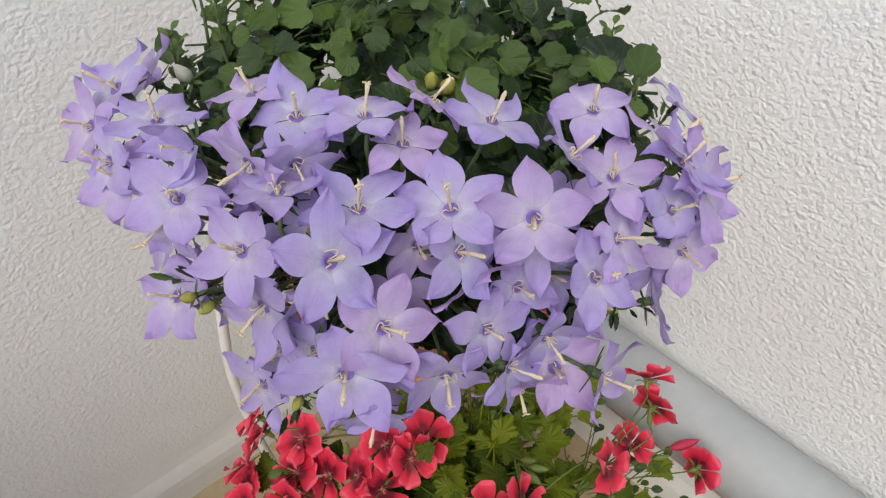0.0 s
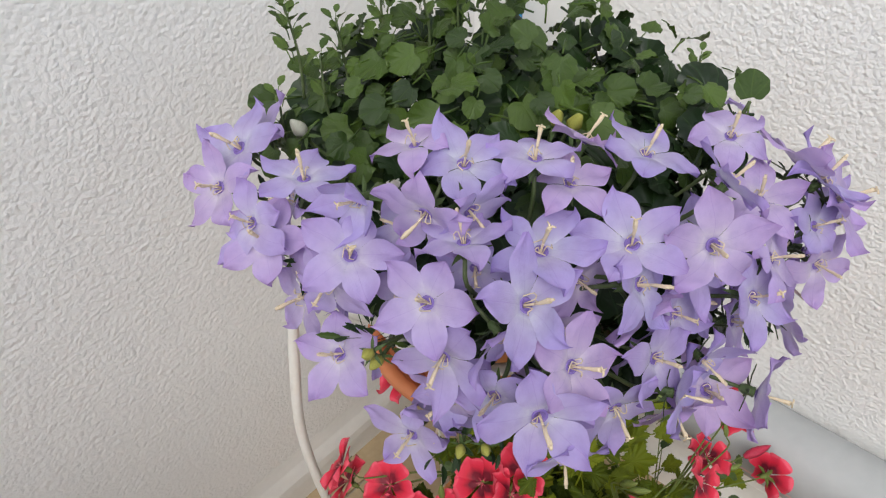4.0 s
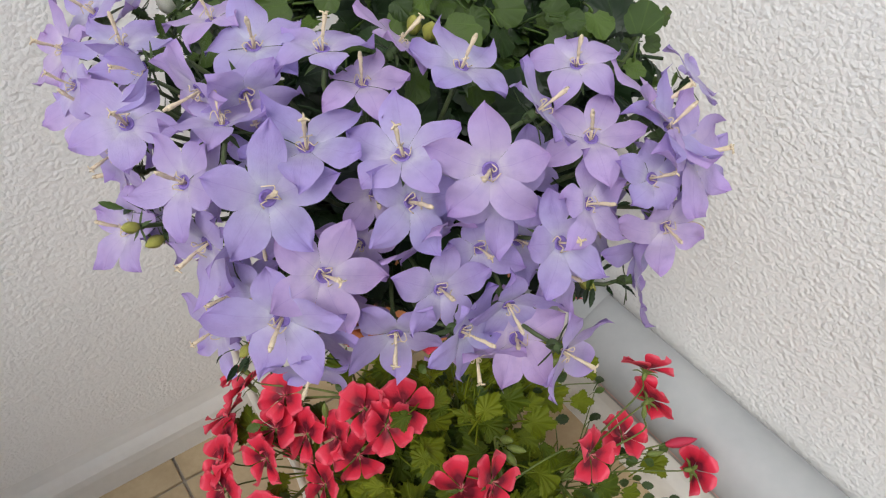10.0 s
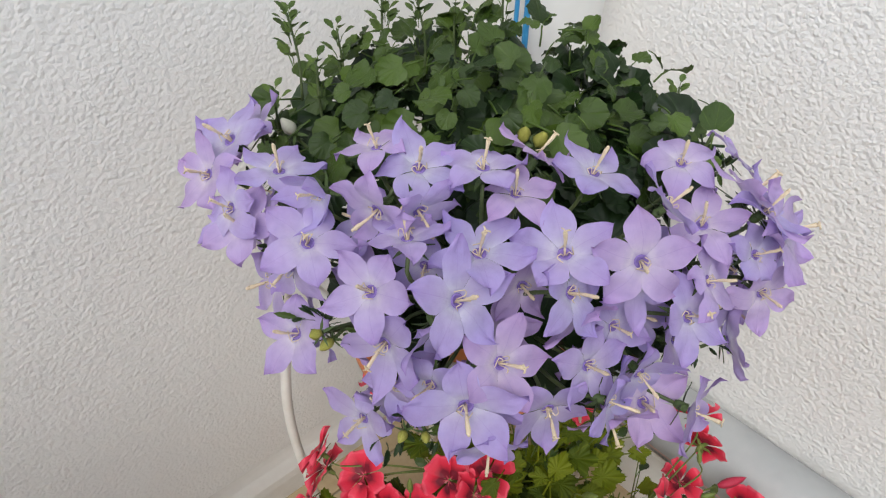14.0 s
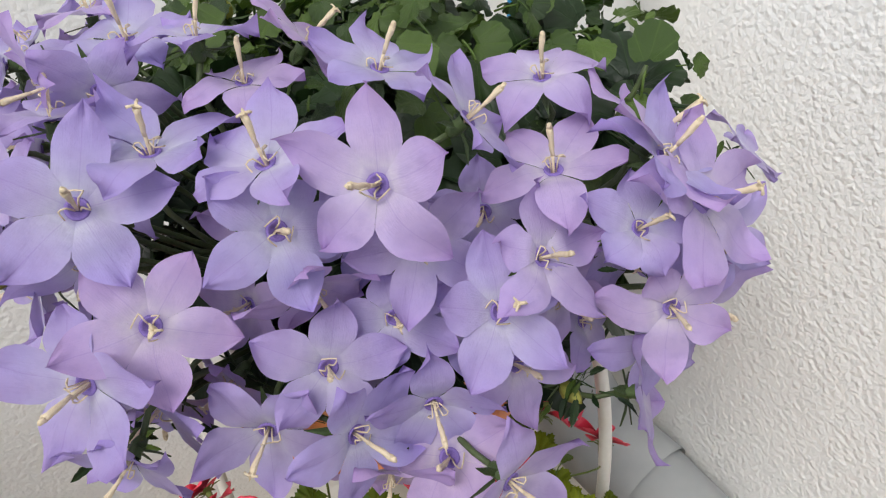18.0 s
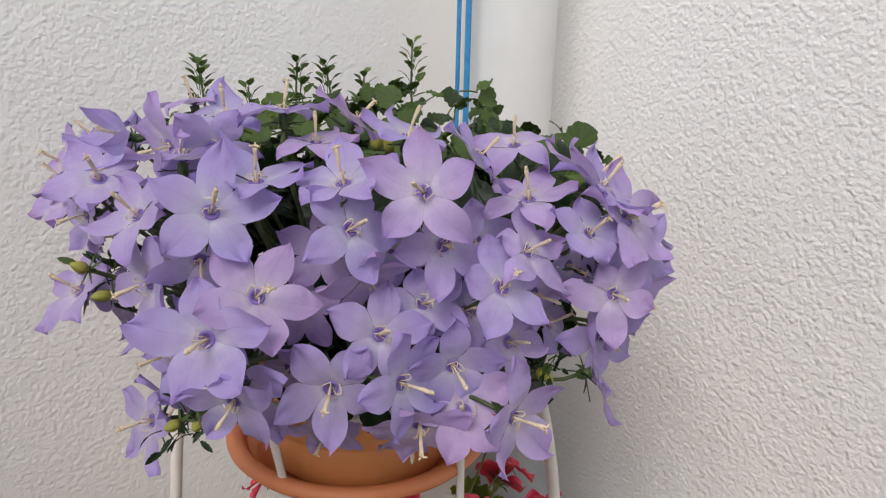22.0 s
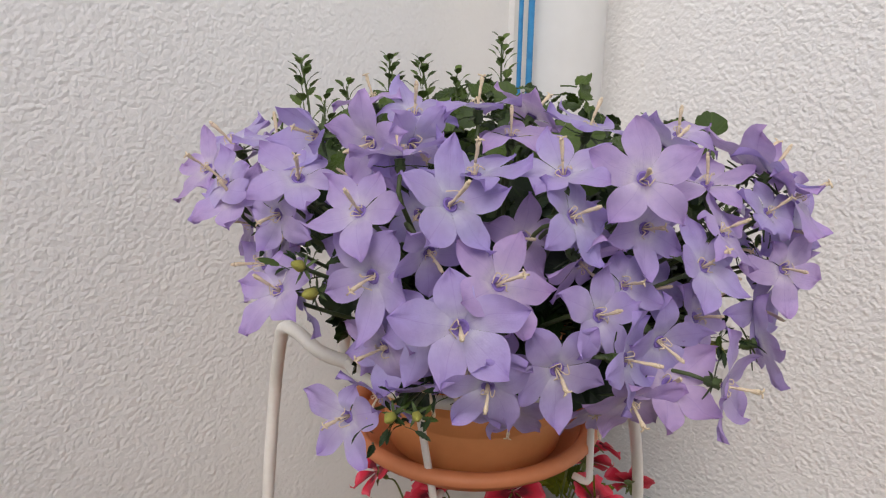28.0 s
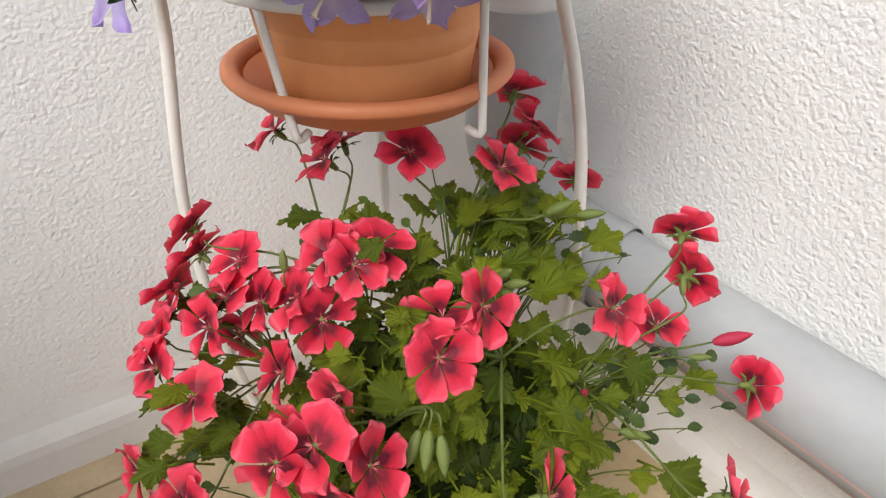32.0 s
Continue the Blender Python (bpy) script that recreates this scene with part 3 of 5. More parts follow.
def bloom(x, y, z, az, el, spin=0.0, size=0.0215, reach=(1, 1, 1, 1, 1), swing=(0, 0, 0, 0, 0), lift=(0, 0, 0, 0, 0), style=True, label=""):
    """One open flower of the bellflower at a place, facing a direction."""
    global bloom_count
    bloom_count += 1
    k = bloom_count
    m = Matrix.Translation((x, y, z)) @ facing(az, el) @ Matrix.Rotation(radians(spin), 4, "Z")
    ob = part("flower", corolla(size, reach, [radians(a) for a in swing], lift, k), PETAL, campanula, label)
    ob.matrix_basis = m
    sc = Matrix.Diagonal((size, size, size, 1))
    placed("throat", THROAT_ME, Matrix.Translation((0, 0, 0.034 * size)) @ sc @ Matrix.Diagonal((0.86, 0.86, 1.0, 1)), ob, "dark violet throat ring" if k == 1 else "")
    if style:
        placed("style", STYLES[k % 5], Matrix.Rotation(k * 1.3, 4, "Z") @ sc, ob, "cream style with a split tip" if k == 1 else "")
        placed("stamen_ring", STAMENS[k % 4], Matrix.Rotation(k * 0.7, 4, "Z") @ sc, ob)
    placed("calyx", CALYXES[k % 4], sc, ob)
    axis = (m.to_3x3() @ Vector((0, 0, 1)))
    foot = Vector((x, y, z)) - axis * size * 0.28
    base = CORE + (foot - CORE) * 0.35 + Vector((0, 0, -0.01))
    part("stem", stalk(base, foot, axis), STEM, campanula)
    return ob


# open flowers, from the top of the plant down
bloom(-0.0717, 0.2385, 0.6093, -203, 77, 232, 0.0176, (1.01, 0.99, 1, 0.76, 0.67), (0, -0, -0, -0, 0), (0, 0.03, -0.22, -0.17, -0.05))
bloom(-0.0542, 0.2296, 0.6050, -57, 75, 81, 0.0212, (1.03, 0.82, 1.04, 1, 0.89), (-0, 0, -0, 0, 0), (0.31, -0.39, -0, 0, 0.06))
bloom(-0.0275, 0.2253, 0.6081, -84, 94, 73, 0.0199, (1.02, 0.97, 0.92, 1.05, 0.89), (-0, -0, 0, 0, 0), (-0.28, -0.19, -0.35, -0.06, -0.05))
bloom(-0.0138, 0.2233, 0.5972, -77, 81, 71, 0.0183, (0.98, 0.77, 0.94, 1.07, 0.92), (0, 0, 0, 0, 0), (-0.08, -0.37, -0.19, -0.22, -0.08))
bloom(0.0640, 0.2525, 0.5950, -110, 73, 122, 0.0196, (0.95, 0.89, 1, 0.94, 0.97), (0, 0, 0, -0, -0), (-0.42, -0.14, -0.28, -0.4, -0.33))
bloom(0.0047, 0.1975, 0.5866, -112, 68, -27, 0.0217, (1, 0.98, 0.93, 1.11, 0.83), (1, 1, 3, -15, -10), (0.1, -0, 0.3, -0.27, -0))
bloom(0.0347, 0.1955, 0.5860, -89, 22, 21, 0.0218, (0.92, 1.05, 1.07, 0.97, 1.08), (6, 6, -6, -5, 7), (0.35, 0.03, 0.28, -0.25, -0.5))
bloom(-0.0293, 0.1985, 0.5852, -82, 84, -18, 0.0220, (1, 1.09, 0.72, 1, 1.04), (-10, -14, 24, 0, 0), (0.27, -0, 0.53, 0, -0))
bloom(-0.0388, 0.1794, 0.5782, -49, 36, 72, 0.0224, (1.11, 1.01, 1.06, 1.01, 1.05), (0, 0, -0, 0, 0), (0.23, 0.08, 0.01, 0, 0.16))
bloom(-0.0719, 0.1903, 0.5725, -125, 42, 82, 0.0208, (0.79, 0.98, 0.92, 1, 1.02), (-0, 0, -0, 0, -0), (-0, 0.16, 0.33, -0.19, -0))
bloom(-0.0997, 0.2100, 0.5810, -70, 54, 53, 0.0207, (0.88, 1.02, 1.03, 0.96, 0.98), (-1, 4, 0, -0, 0), (-0.32, -0.04, -0.17, 0.04, 0.08))
bloom(0.0074, 0.1921, 0.5714, -40, 31, 56, 0.0213, (0.92, 1, 1.02, 1, 1), (-1, 0, 0, 0, 0), (0, 0, -0.19, 0, 0))
bloom(-0.0209, 0.1728, 0.5504, -51, 36, -23, 0.0216, (1.03, 0.95, 1.01, 1.06, 1), (1, 0, 2, -4, 6), (-0.06, 0.19, 0, 0.17, -0.05))
bloom(0.0193, 0.1875, 0.5334, -56, 21, 76, 0.0208, (0.94, 1.04, 0.98, 1, 1.01), (-0, -0, 0, 0, 0), (0.07, -0.04, 0, 0, 0))
bloom(-0.0338, 0.1612, 0.5388, -92, 15, -42, 0.0236, (0.94, 1.05, 0.89, 1.03, 0.88), (0, -13, 0, -4, 8), (0.27, 0, -0.08, 0.28, 0.24))
bloom(0.0034, 0.1789, 0.5151, -76, -5, 52, 0.0220, (1, 0.99, 0.89, 1.03, 0.89), (0, -0, -0, -0, 0), (0, -0.01, 0.42, 0.17, 0.04))
bloom(0.0516, 0.1930, 0.5012, -79, 39, 29, 0.0227, (0.93, 1, 1, 0.92, 0.85), (3, 0, 0, 5, -14), (0.32, 0, 0, 0.06, 0.45))
bloom(0.0630, 0.2015, 0.5495, -56, 35, 92, 0.0210, (1, 0.84, 1.03, 1.01, 1), (0, 0, -0, 0, 0), (0, 0.2, -0.08, 0.04, 0))
bloom(0.0715, 0.2305, 0.5768, -100, 76, 81, 0.0205, (1.04, 0.92, 1.01, 1.09, 0.91), (-0, -1, -0, 0, 0), (0.09, 0.01, -0.11, -0.17, 0.15))
bloom(0.0988, 0.2345, 0.5815, -8, 53, 40, 0.0211, (0.94, 0.98, 1, 0.94, 1), (-0, -0, 0, 0, -0), (0.25, -0.34, 0, 0.2, 0))
bloom(-0.0666, 0.1852, 0.5491, -122, 1, 132, 0.0225, (1, 1, 1.06, 0.93, 1), (0, 0, -0, -0, 0), (0, 0.08, 0.49, 0.18, 0))
bloom(0.0286, 0.1795, 0.5188, -27, 8, 105, 0.0214, (1.04, 1.01, 0.98, 1, 1), (0, 0, -0, 0, 0), (0.32, -0.16, -0.13, 0, 0))
bloom(-0.0940, 0.2241, 0.5970, -128, 14, 127, 0.0185, (0.55, 0.8, 0.85, 0.8, 0.55), (0, 0, 0, 0, 0), (0.7, 0.7, 0.7, 0.7, 0.7))
bloom(-0.0698, 0.2142, 0.5962, -125, -13, 89, 0.0211, (1.01, 1, 1, 1, 1), (-0, 0, 0, 0, 0), (-0.06, 0, 0, 0, 0))
bloom(-0.0578, 0.1987, 0.5920, -75, 102, 119, 0.0197, (1, 0.99, 1, 0.87, 1), (0, -0, 0, 0, 0), (0, 0.02, -0.15, 0.14, 0))
bloom(-0.0542, 0.2148, 0.5957, -57, -14, 58, 0.0204, (0.93, 0.99, 1, 1, 1.02), (0, -0, 0, 0, 0), (0.03, 0.2, 0, 0, -0.14))
bloom(0.0463, 0.1954, 0.5199, -63, -6, 94, 0.0207, (1.04, 0.95, 1, 1, 0.88), (0, 0, 0, 0, -0), (-0.13, 0.15, 0, 0, 0.47))
bloom(0.0699, 0.1854, 0.5059, -32, -3, 93, 0.0220, (1.09, 1.03, 0.94, 1.06, 0.94), (-0, 0, 0, -0, -0), (-0.13, 0.13, 0.2, 0.25, 0.25))
bloom(0.0491, 0.2214, 0.5931, 11, 40, 39, 0.0194, (0.98, 1, 1, 0.89, 1), (0, 0, 0, 0, 0), (0.1, 0, 0, 0.05, 0))
bloom(0.0205, 0.2371, 0.5991, -14, 73, -31, 0.0201, (0.92, 1.05, 1, 0.93, 1.06), (16, 7, 0, -15, -12), (-0, -0, 0, 0, -0))
bloom(-0.0041, 0.2420, 0.6035, 35, 50, 56, 0.0199, (1.02, 1, 0.8, 0.92, 1), (0, 0, -0, 0, 0), (0.02, 0, -0.21, 0.17, 0))
bloom(0.0715, 0.2110, 0.5616, -34, 36, -1, 0.0197, (0.97, 1, 0.72, 1.06, 1.2), (-1, 0, 1, -12, 9), (0, 0, 0, 0, 0))
bloom(0.0953, 0.2233, 0.5666, -56, 40, 1, 0.0185, (0.93, 0.82, 1, 0.79, 0.72), (0, 16, 0, -9, -7), (-0, 0, 0, -0, 0))
bloom(0.1054, 0.2411, 0.5176, -57, -1, 107, 0.0209, (1.04, 1.03, 0.93, 0.97, 0.94), (0, -0, 0, 0, -0), (-0.12, -0.13, 0.26, -0.09, 0.29))
bloom(0.1154, 0.2485, 0.5308, -43, 0, 82, 0.0232, (1.02, 0.9, 1, 0.72, 0.89), (10, -9, 0, -12, 19), (0.07, -0.07, 0, -0, 0.27))
bloom(0.0327, 0.2048, 0.5399, -58, 30, 30, 0.0185, (1.03, 0.73, 1, 0.83, 1.06), (-5, -5, 0, 6, 6), (-0, -0, 0, -0, 0))
bloom(0.0124, 0.1974, 0.5528, -40, -32, 109, 0.0197, (1, 1.11, 1, 1, 0.84), (0, -0, 0, 0, -0), (0, -0.13, 0, 0, 0.21))
bloom(0.0398, 0.2086, 0.5633, -63, 11, 111, 0.0206, (1, 0.99, 1, 1, 1), (0, 1, -2, 0, 0), (0, 0.01, 0.25, 0, 0))
bloom(-0.0463, 0.1836, 0.5602, -55, -23, 57, 0.0185, (1, 0.98, 1.13, 1.05, 0.72), (0, 7, -17, 4, 24), (0, -0, 0.38, 0.08, 0.6))
bloom(-0.1074, 0.2010, 0.5367, -128, 37, 116, 0.0201, (0.83, 1, 1.08, 1.01, 1), (-0, 0, 0, 0, 0), (-0.06, 0, -0.04, 0.03, 0))
bloom(-0.0800, 0.1982, 0.4815, -130, 12, 98, 0.0219, (0.61, 1.14, 1.03, 1.04, 1), (-0, 0, 0, -0, 0), (-0.35, 0.05, -0.01, -0, 0))
bloom(-0.0294, 0.1784, 0.5167, -109, -21, 13, 0.0236, (0.99, 1, 1, 0.87, 1.22), (3, 0, 0, -6, -8), (0, 0, 0, -0, 0))
bloom(0.0355, 0.1878, 0.4982, -79, -32, 30, 0.0213, (1, 0.91, 1, 1.13, 1.13), (0, 11, 0, 9, -6), (0, -0, 0, 0, -0))
bloom(-0.0474, 0.1775, 0.5318, -118, 10, 50, 0.0196, (0.98, 0.85, 0.9, 1.18, 1), (-6, 4, 10, -4, 0), (-0, 0, 0, -0, 0))
bloom(-0.1177, 0.2509, 0.5886, -135, 95, 193, 0.0210, (1, 1, 1, 1, 1), (-0, 0, 0, 0, 0), (0.11, 0, 0, 0, 0))
bloom(-0.1573, 0.2722, 0.5732, -135, 39, 113, 0.0214, (0.9, 1, 1, 1, 1.03), (0, 0, 0, 0, 0), (0.29, -0.05, 0, 0, -0.13))
bloom(-0.1488, 0.2890, 0.5821, -150, 55, 48, 0.0249)
bloom(-0.1407, 0.2468, 0.5717, -134, 37, 53, 0.0186, (0.88, 1, 0.72, 1.28, 1.3), (-15, 0, 24, -19, 14), (-0, 0, 0, -0, -0))
bloom(-0.1399, 0.3064, 0.5776, -165, 45, 29, 0.0216, style=False)
bloom(-0.1365, 0.2430, 0.5644, -112, 51, 81, 0.0205, (1, 1, 0.99, 1, 1), (0, 0, -0, 0, 0), (0, 0, -0.05, 0, 0))
bloom(0.1101, 0.2355, 0.5703, -28, 36, 73, 0.0238, (1, 1.3, 1.08, 1.02, 1), (0, 6, 3, 3, 0), (0, 0, -0, -0, 0))
bloom(0.1071, 0.2264, 0.5416, -74, 16, 45, 0.0190, (1, 0.72, 1.19, 1.11, 0.86), (0, 3, -17, 6, 6), (0, 0, -0, -0, -0))
bloom(0.1376, 0.3559, 0.5355, 10, 50, -11, 0.0211, style=False)
bloom(0.1176, 0.2505, 0.5526, -73, 13, 55, 0.0198, (1, 0.96, 1.02, 0.97, 0.93), (0, -2, 9, 1, -10), (0, -0, 0, -0, -0))
bloom(0.1023, 0.2308, 0.5042, -0, 17, 22, 0.0226, (1, 1, 1, 1, 1), (0, 0, 0, 0, 0), (0, 0, 0, 0, 0), False)
bloom(0.0951, 0.2452, 0.5815, 19, 50, -13, 0.0254, (0.72, 1, 1.3, 1.22, 0.72), (3, 0, 0, -4, -13), (0, 0, -0, -0, -0))
bloom(-0.1224, 0.2374, 0.5363, -148, 15, 33, 0.0226, (1.1, 1, 0.74, 1, 1.1), (3, 0, -17, 0, 7), (-0, 0, -0, 0, 0))
bloom(-0.0630, 0.1902, 0.5178, -134, -10, 87, 0.0204, (1, 1, 1, 0.97, 1), (-0, 0, 0, -0, 0), (-0.05, 0, 0, -0.43, 0))
bloom(-0.0238, 0.1569, 0.5191, -88, -21, 18, 0.0187, (0.95, 0.73, 1, 1.1, 1.22), (19, 6, 0, 0, -15), (0, 0, 0, 0, 0))
bloom(-0.0088, 0.2120, 0.5577, -70, 5, 11, 0.0190)
bloom(-0.1087, 0.2130, 0.5662, -124, -0, 41, 0.0185, (0.84, 1, 0.72, 0.98, 1.18), (3, 0, -7, -14, 14), (-0, 0, -0, -0, -0))

# half hidden flowers of the second layer
bloom(-0.123, 0.262, 0.570, -176, 24, 27, 0.0181)
bloom(-0.114, 0.245, 0.548, -148, -7, 1, 0.0188)
bloom(-0.102, 0.235, 0.565, -159, 8, 72, 0.0177)
bloom(-0.136, 0.268, 0.547, -150, 11, 46, 0.0168)
bloom(-0.078, 0.221, 0.548, -128, 36, 38, 0.0186)
bloom(0.075, 0.224, 0.541, -36, -7, 55, 0.0181)
bloom(0.089, 0.245, 0.547, -41, -5, 62, 0.0178)
bloom(0.066, 0.213, 0.523, -41, 25, 51, 0.0191)
bloom(0.103, 0.262, 0.539, -25, 28, 32, 0.0192)
bloom(-0.051, 0.214, 0.567, -101, 7, 10, 0.0170)
bloom(0.017, 0.220, 0.557, -54, 26, 45, 0.0173)
bloom(-0.015, 0.208, 0.534, -98, 9, 25, 0.0181)
bloom(0.048, 0.220, 0.532, -54, 34, 49, 0.0192)
bloom(-0.060, 0.196, 0.514, -102, 26, 48, 0.0196)
bloom(0.082, 0.242, 0.520, -17, 29, 65, 0.0181)
bloom(0.026, 0.214, 0.514, -62, -10, 60, 0.0181)
bloom(-0.019, 0.199, 0.511, -111, -21, 61, 0.0193)
bloom(-0.078, 0.232, 0.575, -159, 44, 30, 0.0168)
# drooping flowers at the rim and the side
bloom(-0.100, 0.216, 0.530, -165, -15, 20, 0.0195, style=True)
bloom(-0.066, 0.198, 0.494, -135, -45, 50, 0.0190)
bloom(-0.046, 0.196, 0.499, -85, -55, 10, 0.0195)
bloom(-0.010, 0.215, 0.476, -90, -35, 30, 0.0190)
bloom(0.028, 0.216, 0.477, -75, -40, 5, 0.0190)
bloom(0.0497, 0.2430, 0.5559, -78, 8, 25, 0.0185)


# ---------------------------------------------------------------- campanula: buds, leaves and shoots
def leaf_mesh(name, outline, mat, cup=0.15, fold=0.12, wave=0.05, seed=0, rings=3):
    """A leaf of unit length from its outline (angle -> radius round the stalk's end), lying in x-y with its tip along y."""
    rng = random.Random(seed)
    bm = bmesh.new()
    uvl = bm.loops.layers.uv.new("UVMap")
    N = len(outline)
    ph = rng.uniform(0, 6)
    rows = []
    for r in range(rings + 1):
        f = r / rings
        row = []
        for i, (x, y) in enumerate(outline):
            X, Y = x * f, 0.30 + (y - 0.30) * f
            d = math.hypot(X, Y - 0.4)
            z = -cup * d * d + fold * abs(X) + wave * math.sin(6 * X + 4 * Y + ph) * f + wave * 0.6 * math.sin(14 * math.atan2(X, Y - 0.3) + ph) * f * f
            row.append(bm.verts.new((X, Y, z)))
            if r == 0:
                break
        rows.append(row)
    def put(vs):
        fce = bm.faces.new(vs)
        for lp in fce.loops:
            lp[uvl].uv = (lp.vert.co.x + 0.5, lp.vert.co.y)
    for i in range(N):
        j = (i + 1) % N
        put((rows[0][0], rows[1][i], rows[1][j]))
        for r in range(1, rings):
            put((rows[r][i], rows[r + 1][i], rows[r + 1][j], rows[r][j]))
    bmesh.ops.recalc_face_normals(bm, faces=bm.faces)
    # stalk
    tube(bm, [(0, 0.02, 0), (0, -0.25, -0.10), (0.02, -0.6, -0.32)], 0.030, 5, True, 0.036)
    for f in bm.faces:
        for lp in f.loops:
            if lp[uvl].uv.length < 1e-6:
                lp[uvl].uv = (0.5, 0.4)
    return mesh_of(bm, name, [mat])


def round_leaf(seed, mat):
    """Rounded heart shape with a shallow scalloped edge."""
    rng = random.Random(seed)
    pts = []
    n = 30
    w, tip = rng.uniform(0.90, 1.08), rng.uniform(0.0, 0.05)
    for k in range(n):
        a = -math.pi / 2 + 2 * math.pi * (k + 0.5) / n
        r = 0.5 * (1 + 0.035 * math.cos(9 * a + seed) + 0.02 * math.cos(18 * a))
        x, y = r * math.cos(a) * w, 0.48 + r * math.sin(a)
        notch = math.exp(-((x / 0.13) ** 2)) if y < 0.3 else 0.0
        y += 0.17 * notch
        y += tip * math.exp(-((x / 0.12) ** 2)) if y > 0.6 else 0.0
        pts.append((x, y))
    return leaf_mesh("leaf", pts, mat, rng.uniform(-0.35, 0.6), rng.uniform(0.05, 0.34), 0.08, seed)


def pointed_leaf(seed, mat):
    pts = []
    n = 18
    for k in range(n):
        t = k / n * 2
        s = t if t <= 1 else 2 - t
        w = 0.31 * math.sin(math.pi * min(1, s * 0.96 + 0.03)) ** 0.8 * (1 + (0.16 if k % 2 else -0.05))
        pts.append((w if t <= 1 else -w, s))
    return leaf_mesh("leaf", pts, mat, 0.3, 0.25, 0.03, seed, 2)


ROUND = [round_leaf(s, BELL_LEAF) for s in range(7)]
ROUND_SHADED = [round_leaf(20 + s, DARK_LEAF) for s in range(4)]
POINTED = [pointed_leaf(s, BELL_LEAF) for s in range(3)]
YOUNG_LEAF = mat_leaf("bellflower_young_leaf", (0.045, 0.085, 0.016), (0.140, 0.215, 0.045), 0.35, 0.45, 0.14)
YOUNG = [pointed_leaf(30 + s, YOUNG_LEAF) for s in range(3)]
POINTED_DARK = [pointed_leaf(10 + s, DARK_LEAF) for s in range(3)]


def leaf_pose(p, normal, tip, size):
    """A leaf at p whose face looks along normal and whose tip leans towards tip."""
    n = Vector(normal).normalized()
    t = Vector(tip)
    t = (t - n * t.dot(n))
    if t.length < 1e-4:
        t = n.orthogonal()
    t.normalize()
    m = Matrix((t.cross(n), t, n)).transposed().to_4x4()
    return Matrix.Translation(p) @ m @ Matrix.Diagonal((size, size, size, 1))


rng = random.Random(7)
# the green top of the plant behind the flowers
top_leaves = []
while len(top_leaves) < 300:
    x, y = rng.uniform(-0.140, 0.115), rng.uniform(0.255, 0.430)
    ex, ey = (x + 0.014) / 0.126, (y - 0.338) / 0.094
    q = ex * ex + ey * ey
    if q > 1 or (ex > 0.62 and ey > -0.1 and rng.random() < 0.7) or (y < 0.285 and rng.random() < 0.5):
        continue
    z = 0.5975 + 0.16 * max(0.0, y - 0.33) + 0.05 * max(0.0, x) - 0.034 * q ** 2 - 0.10 * max(0.0, 0.30 - y) + rng.uniform(-0.036, 0.007)
    top_leaves.append((x, y, z, q))
for i, (x, y, z, q) in enumerate(top_leaves):
    out = Vector((x + 0.012, (y - 0.335) * 1.2, 0.05 + 0.06 * rng.random()))
    nrm = Vector((0.5 * out.x, 0.5 * out.y - 0.025, 0.07)).normalized() + Vector((rng.uniform(-1.0, 1.0), rng.uniform(-1.1, 0.7), 0))
    tip = Vector((out.x + rng.uniform(-0.06, 0.06), out.y + rng.uniform(-0.08, 0.04), rng.uniform(-0.03, 0.02)))
    placed("leaf", ROUND[i % 7], leaf_pose((x, y, z), nrm, tip, rng.uniform(0.0095, 0.0195)), campanula)
# the one leaf that stands clear at the side
placed("leaf", round_leaf(2, YOUNG_LEAF), leaf_pose((0.0925, 0.292, 0.589), (-0.25, -0.72, 0.66), (0.15, 0.5, 0.75), 0.0155), campanula)
part("stem", stalk((0.075, 0.30, 0.565), (0.0925, 0.292, 0.589), (0.3, 0, 0.9)), STEM, campanula)

# dark leaves inside, seen in the gaps between the flowers; their shade is coloured in
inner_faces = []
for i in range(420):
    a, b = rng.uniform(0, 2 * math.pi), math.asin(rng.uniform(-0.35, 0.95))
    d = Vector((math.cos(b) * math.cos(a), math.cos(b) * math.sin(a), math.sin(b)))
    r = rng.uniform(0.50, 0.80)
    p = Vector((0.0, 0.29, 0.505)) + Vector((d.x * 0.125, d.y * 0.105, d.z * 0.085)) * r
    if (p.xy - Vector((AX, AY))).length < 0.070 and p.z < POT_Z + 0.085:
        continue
    me = (ROUND_SHADED if rng.random() < 0.6 else POINTED_DARK)[i % 3]
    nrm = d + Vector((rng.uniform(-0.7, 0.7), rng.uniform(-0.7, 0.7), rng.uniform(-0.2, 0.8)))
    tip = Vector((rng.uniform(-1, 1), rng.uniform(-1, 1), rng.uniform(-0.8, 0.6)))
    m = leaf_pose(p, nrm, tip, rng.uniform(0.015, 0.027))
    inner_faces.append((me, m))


def joined(name, items, mat, parent, label, kind="stuff"):
    """Many small pieces on shared meshes, joined into one mesh."""
    vs, fs, uvs = [], [], []
    for me, m in items:
        base = len(vs)
        vs += [tuple(m @ v.co) for v in me.vertices]
        fs += [tuple(base + k for k in p.vertices) for p in me.polygons]
        layer = me.uv_layers[0].data
        uvs += [tuple(layer[k].uv) for p in me.polygons for k in p.loop_indices]
    out = bpy.data.meshes.new(name)
    out.from_pydata(vs, [], fs)
    layer = out.uv_layers.new(name="UVMap").data
    layer.foreach_set("uv", [c for t in uvs for c in t])
    out.materials.append(mat)
    for p in out.polygons:
        p.use_smooth = True
    ob = new(name, out)
    ob.parent = parent
    return tagged(ob, label, kind=kind)


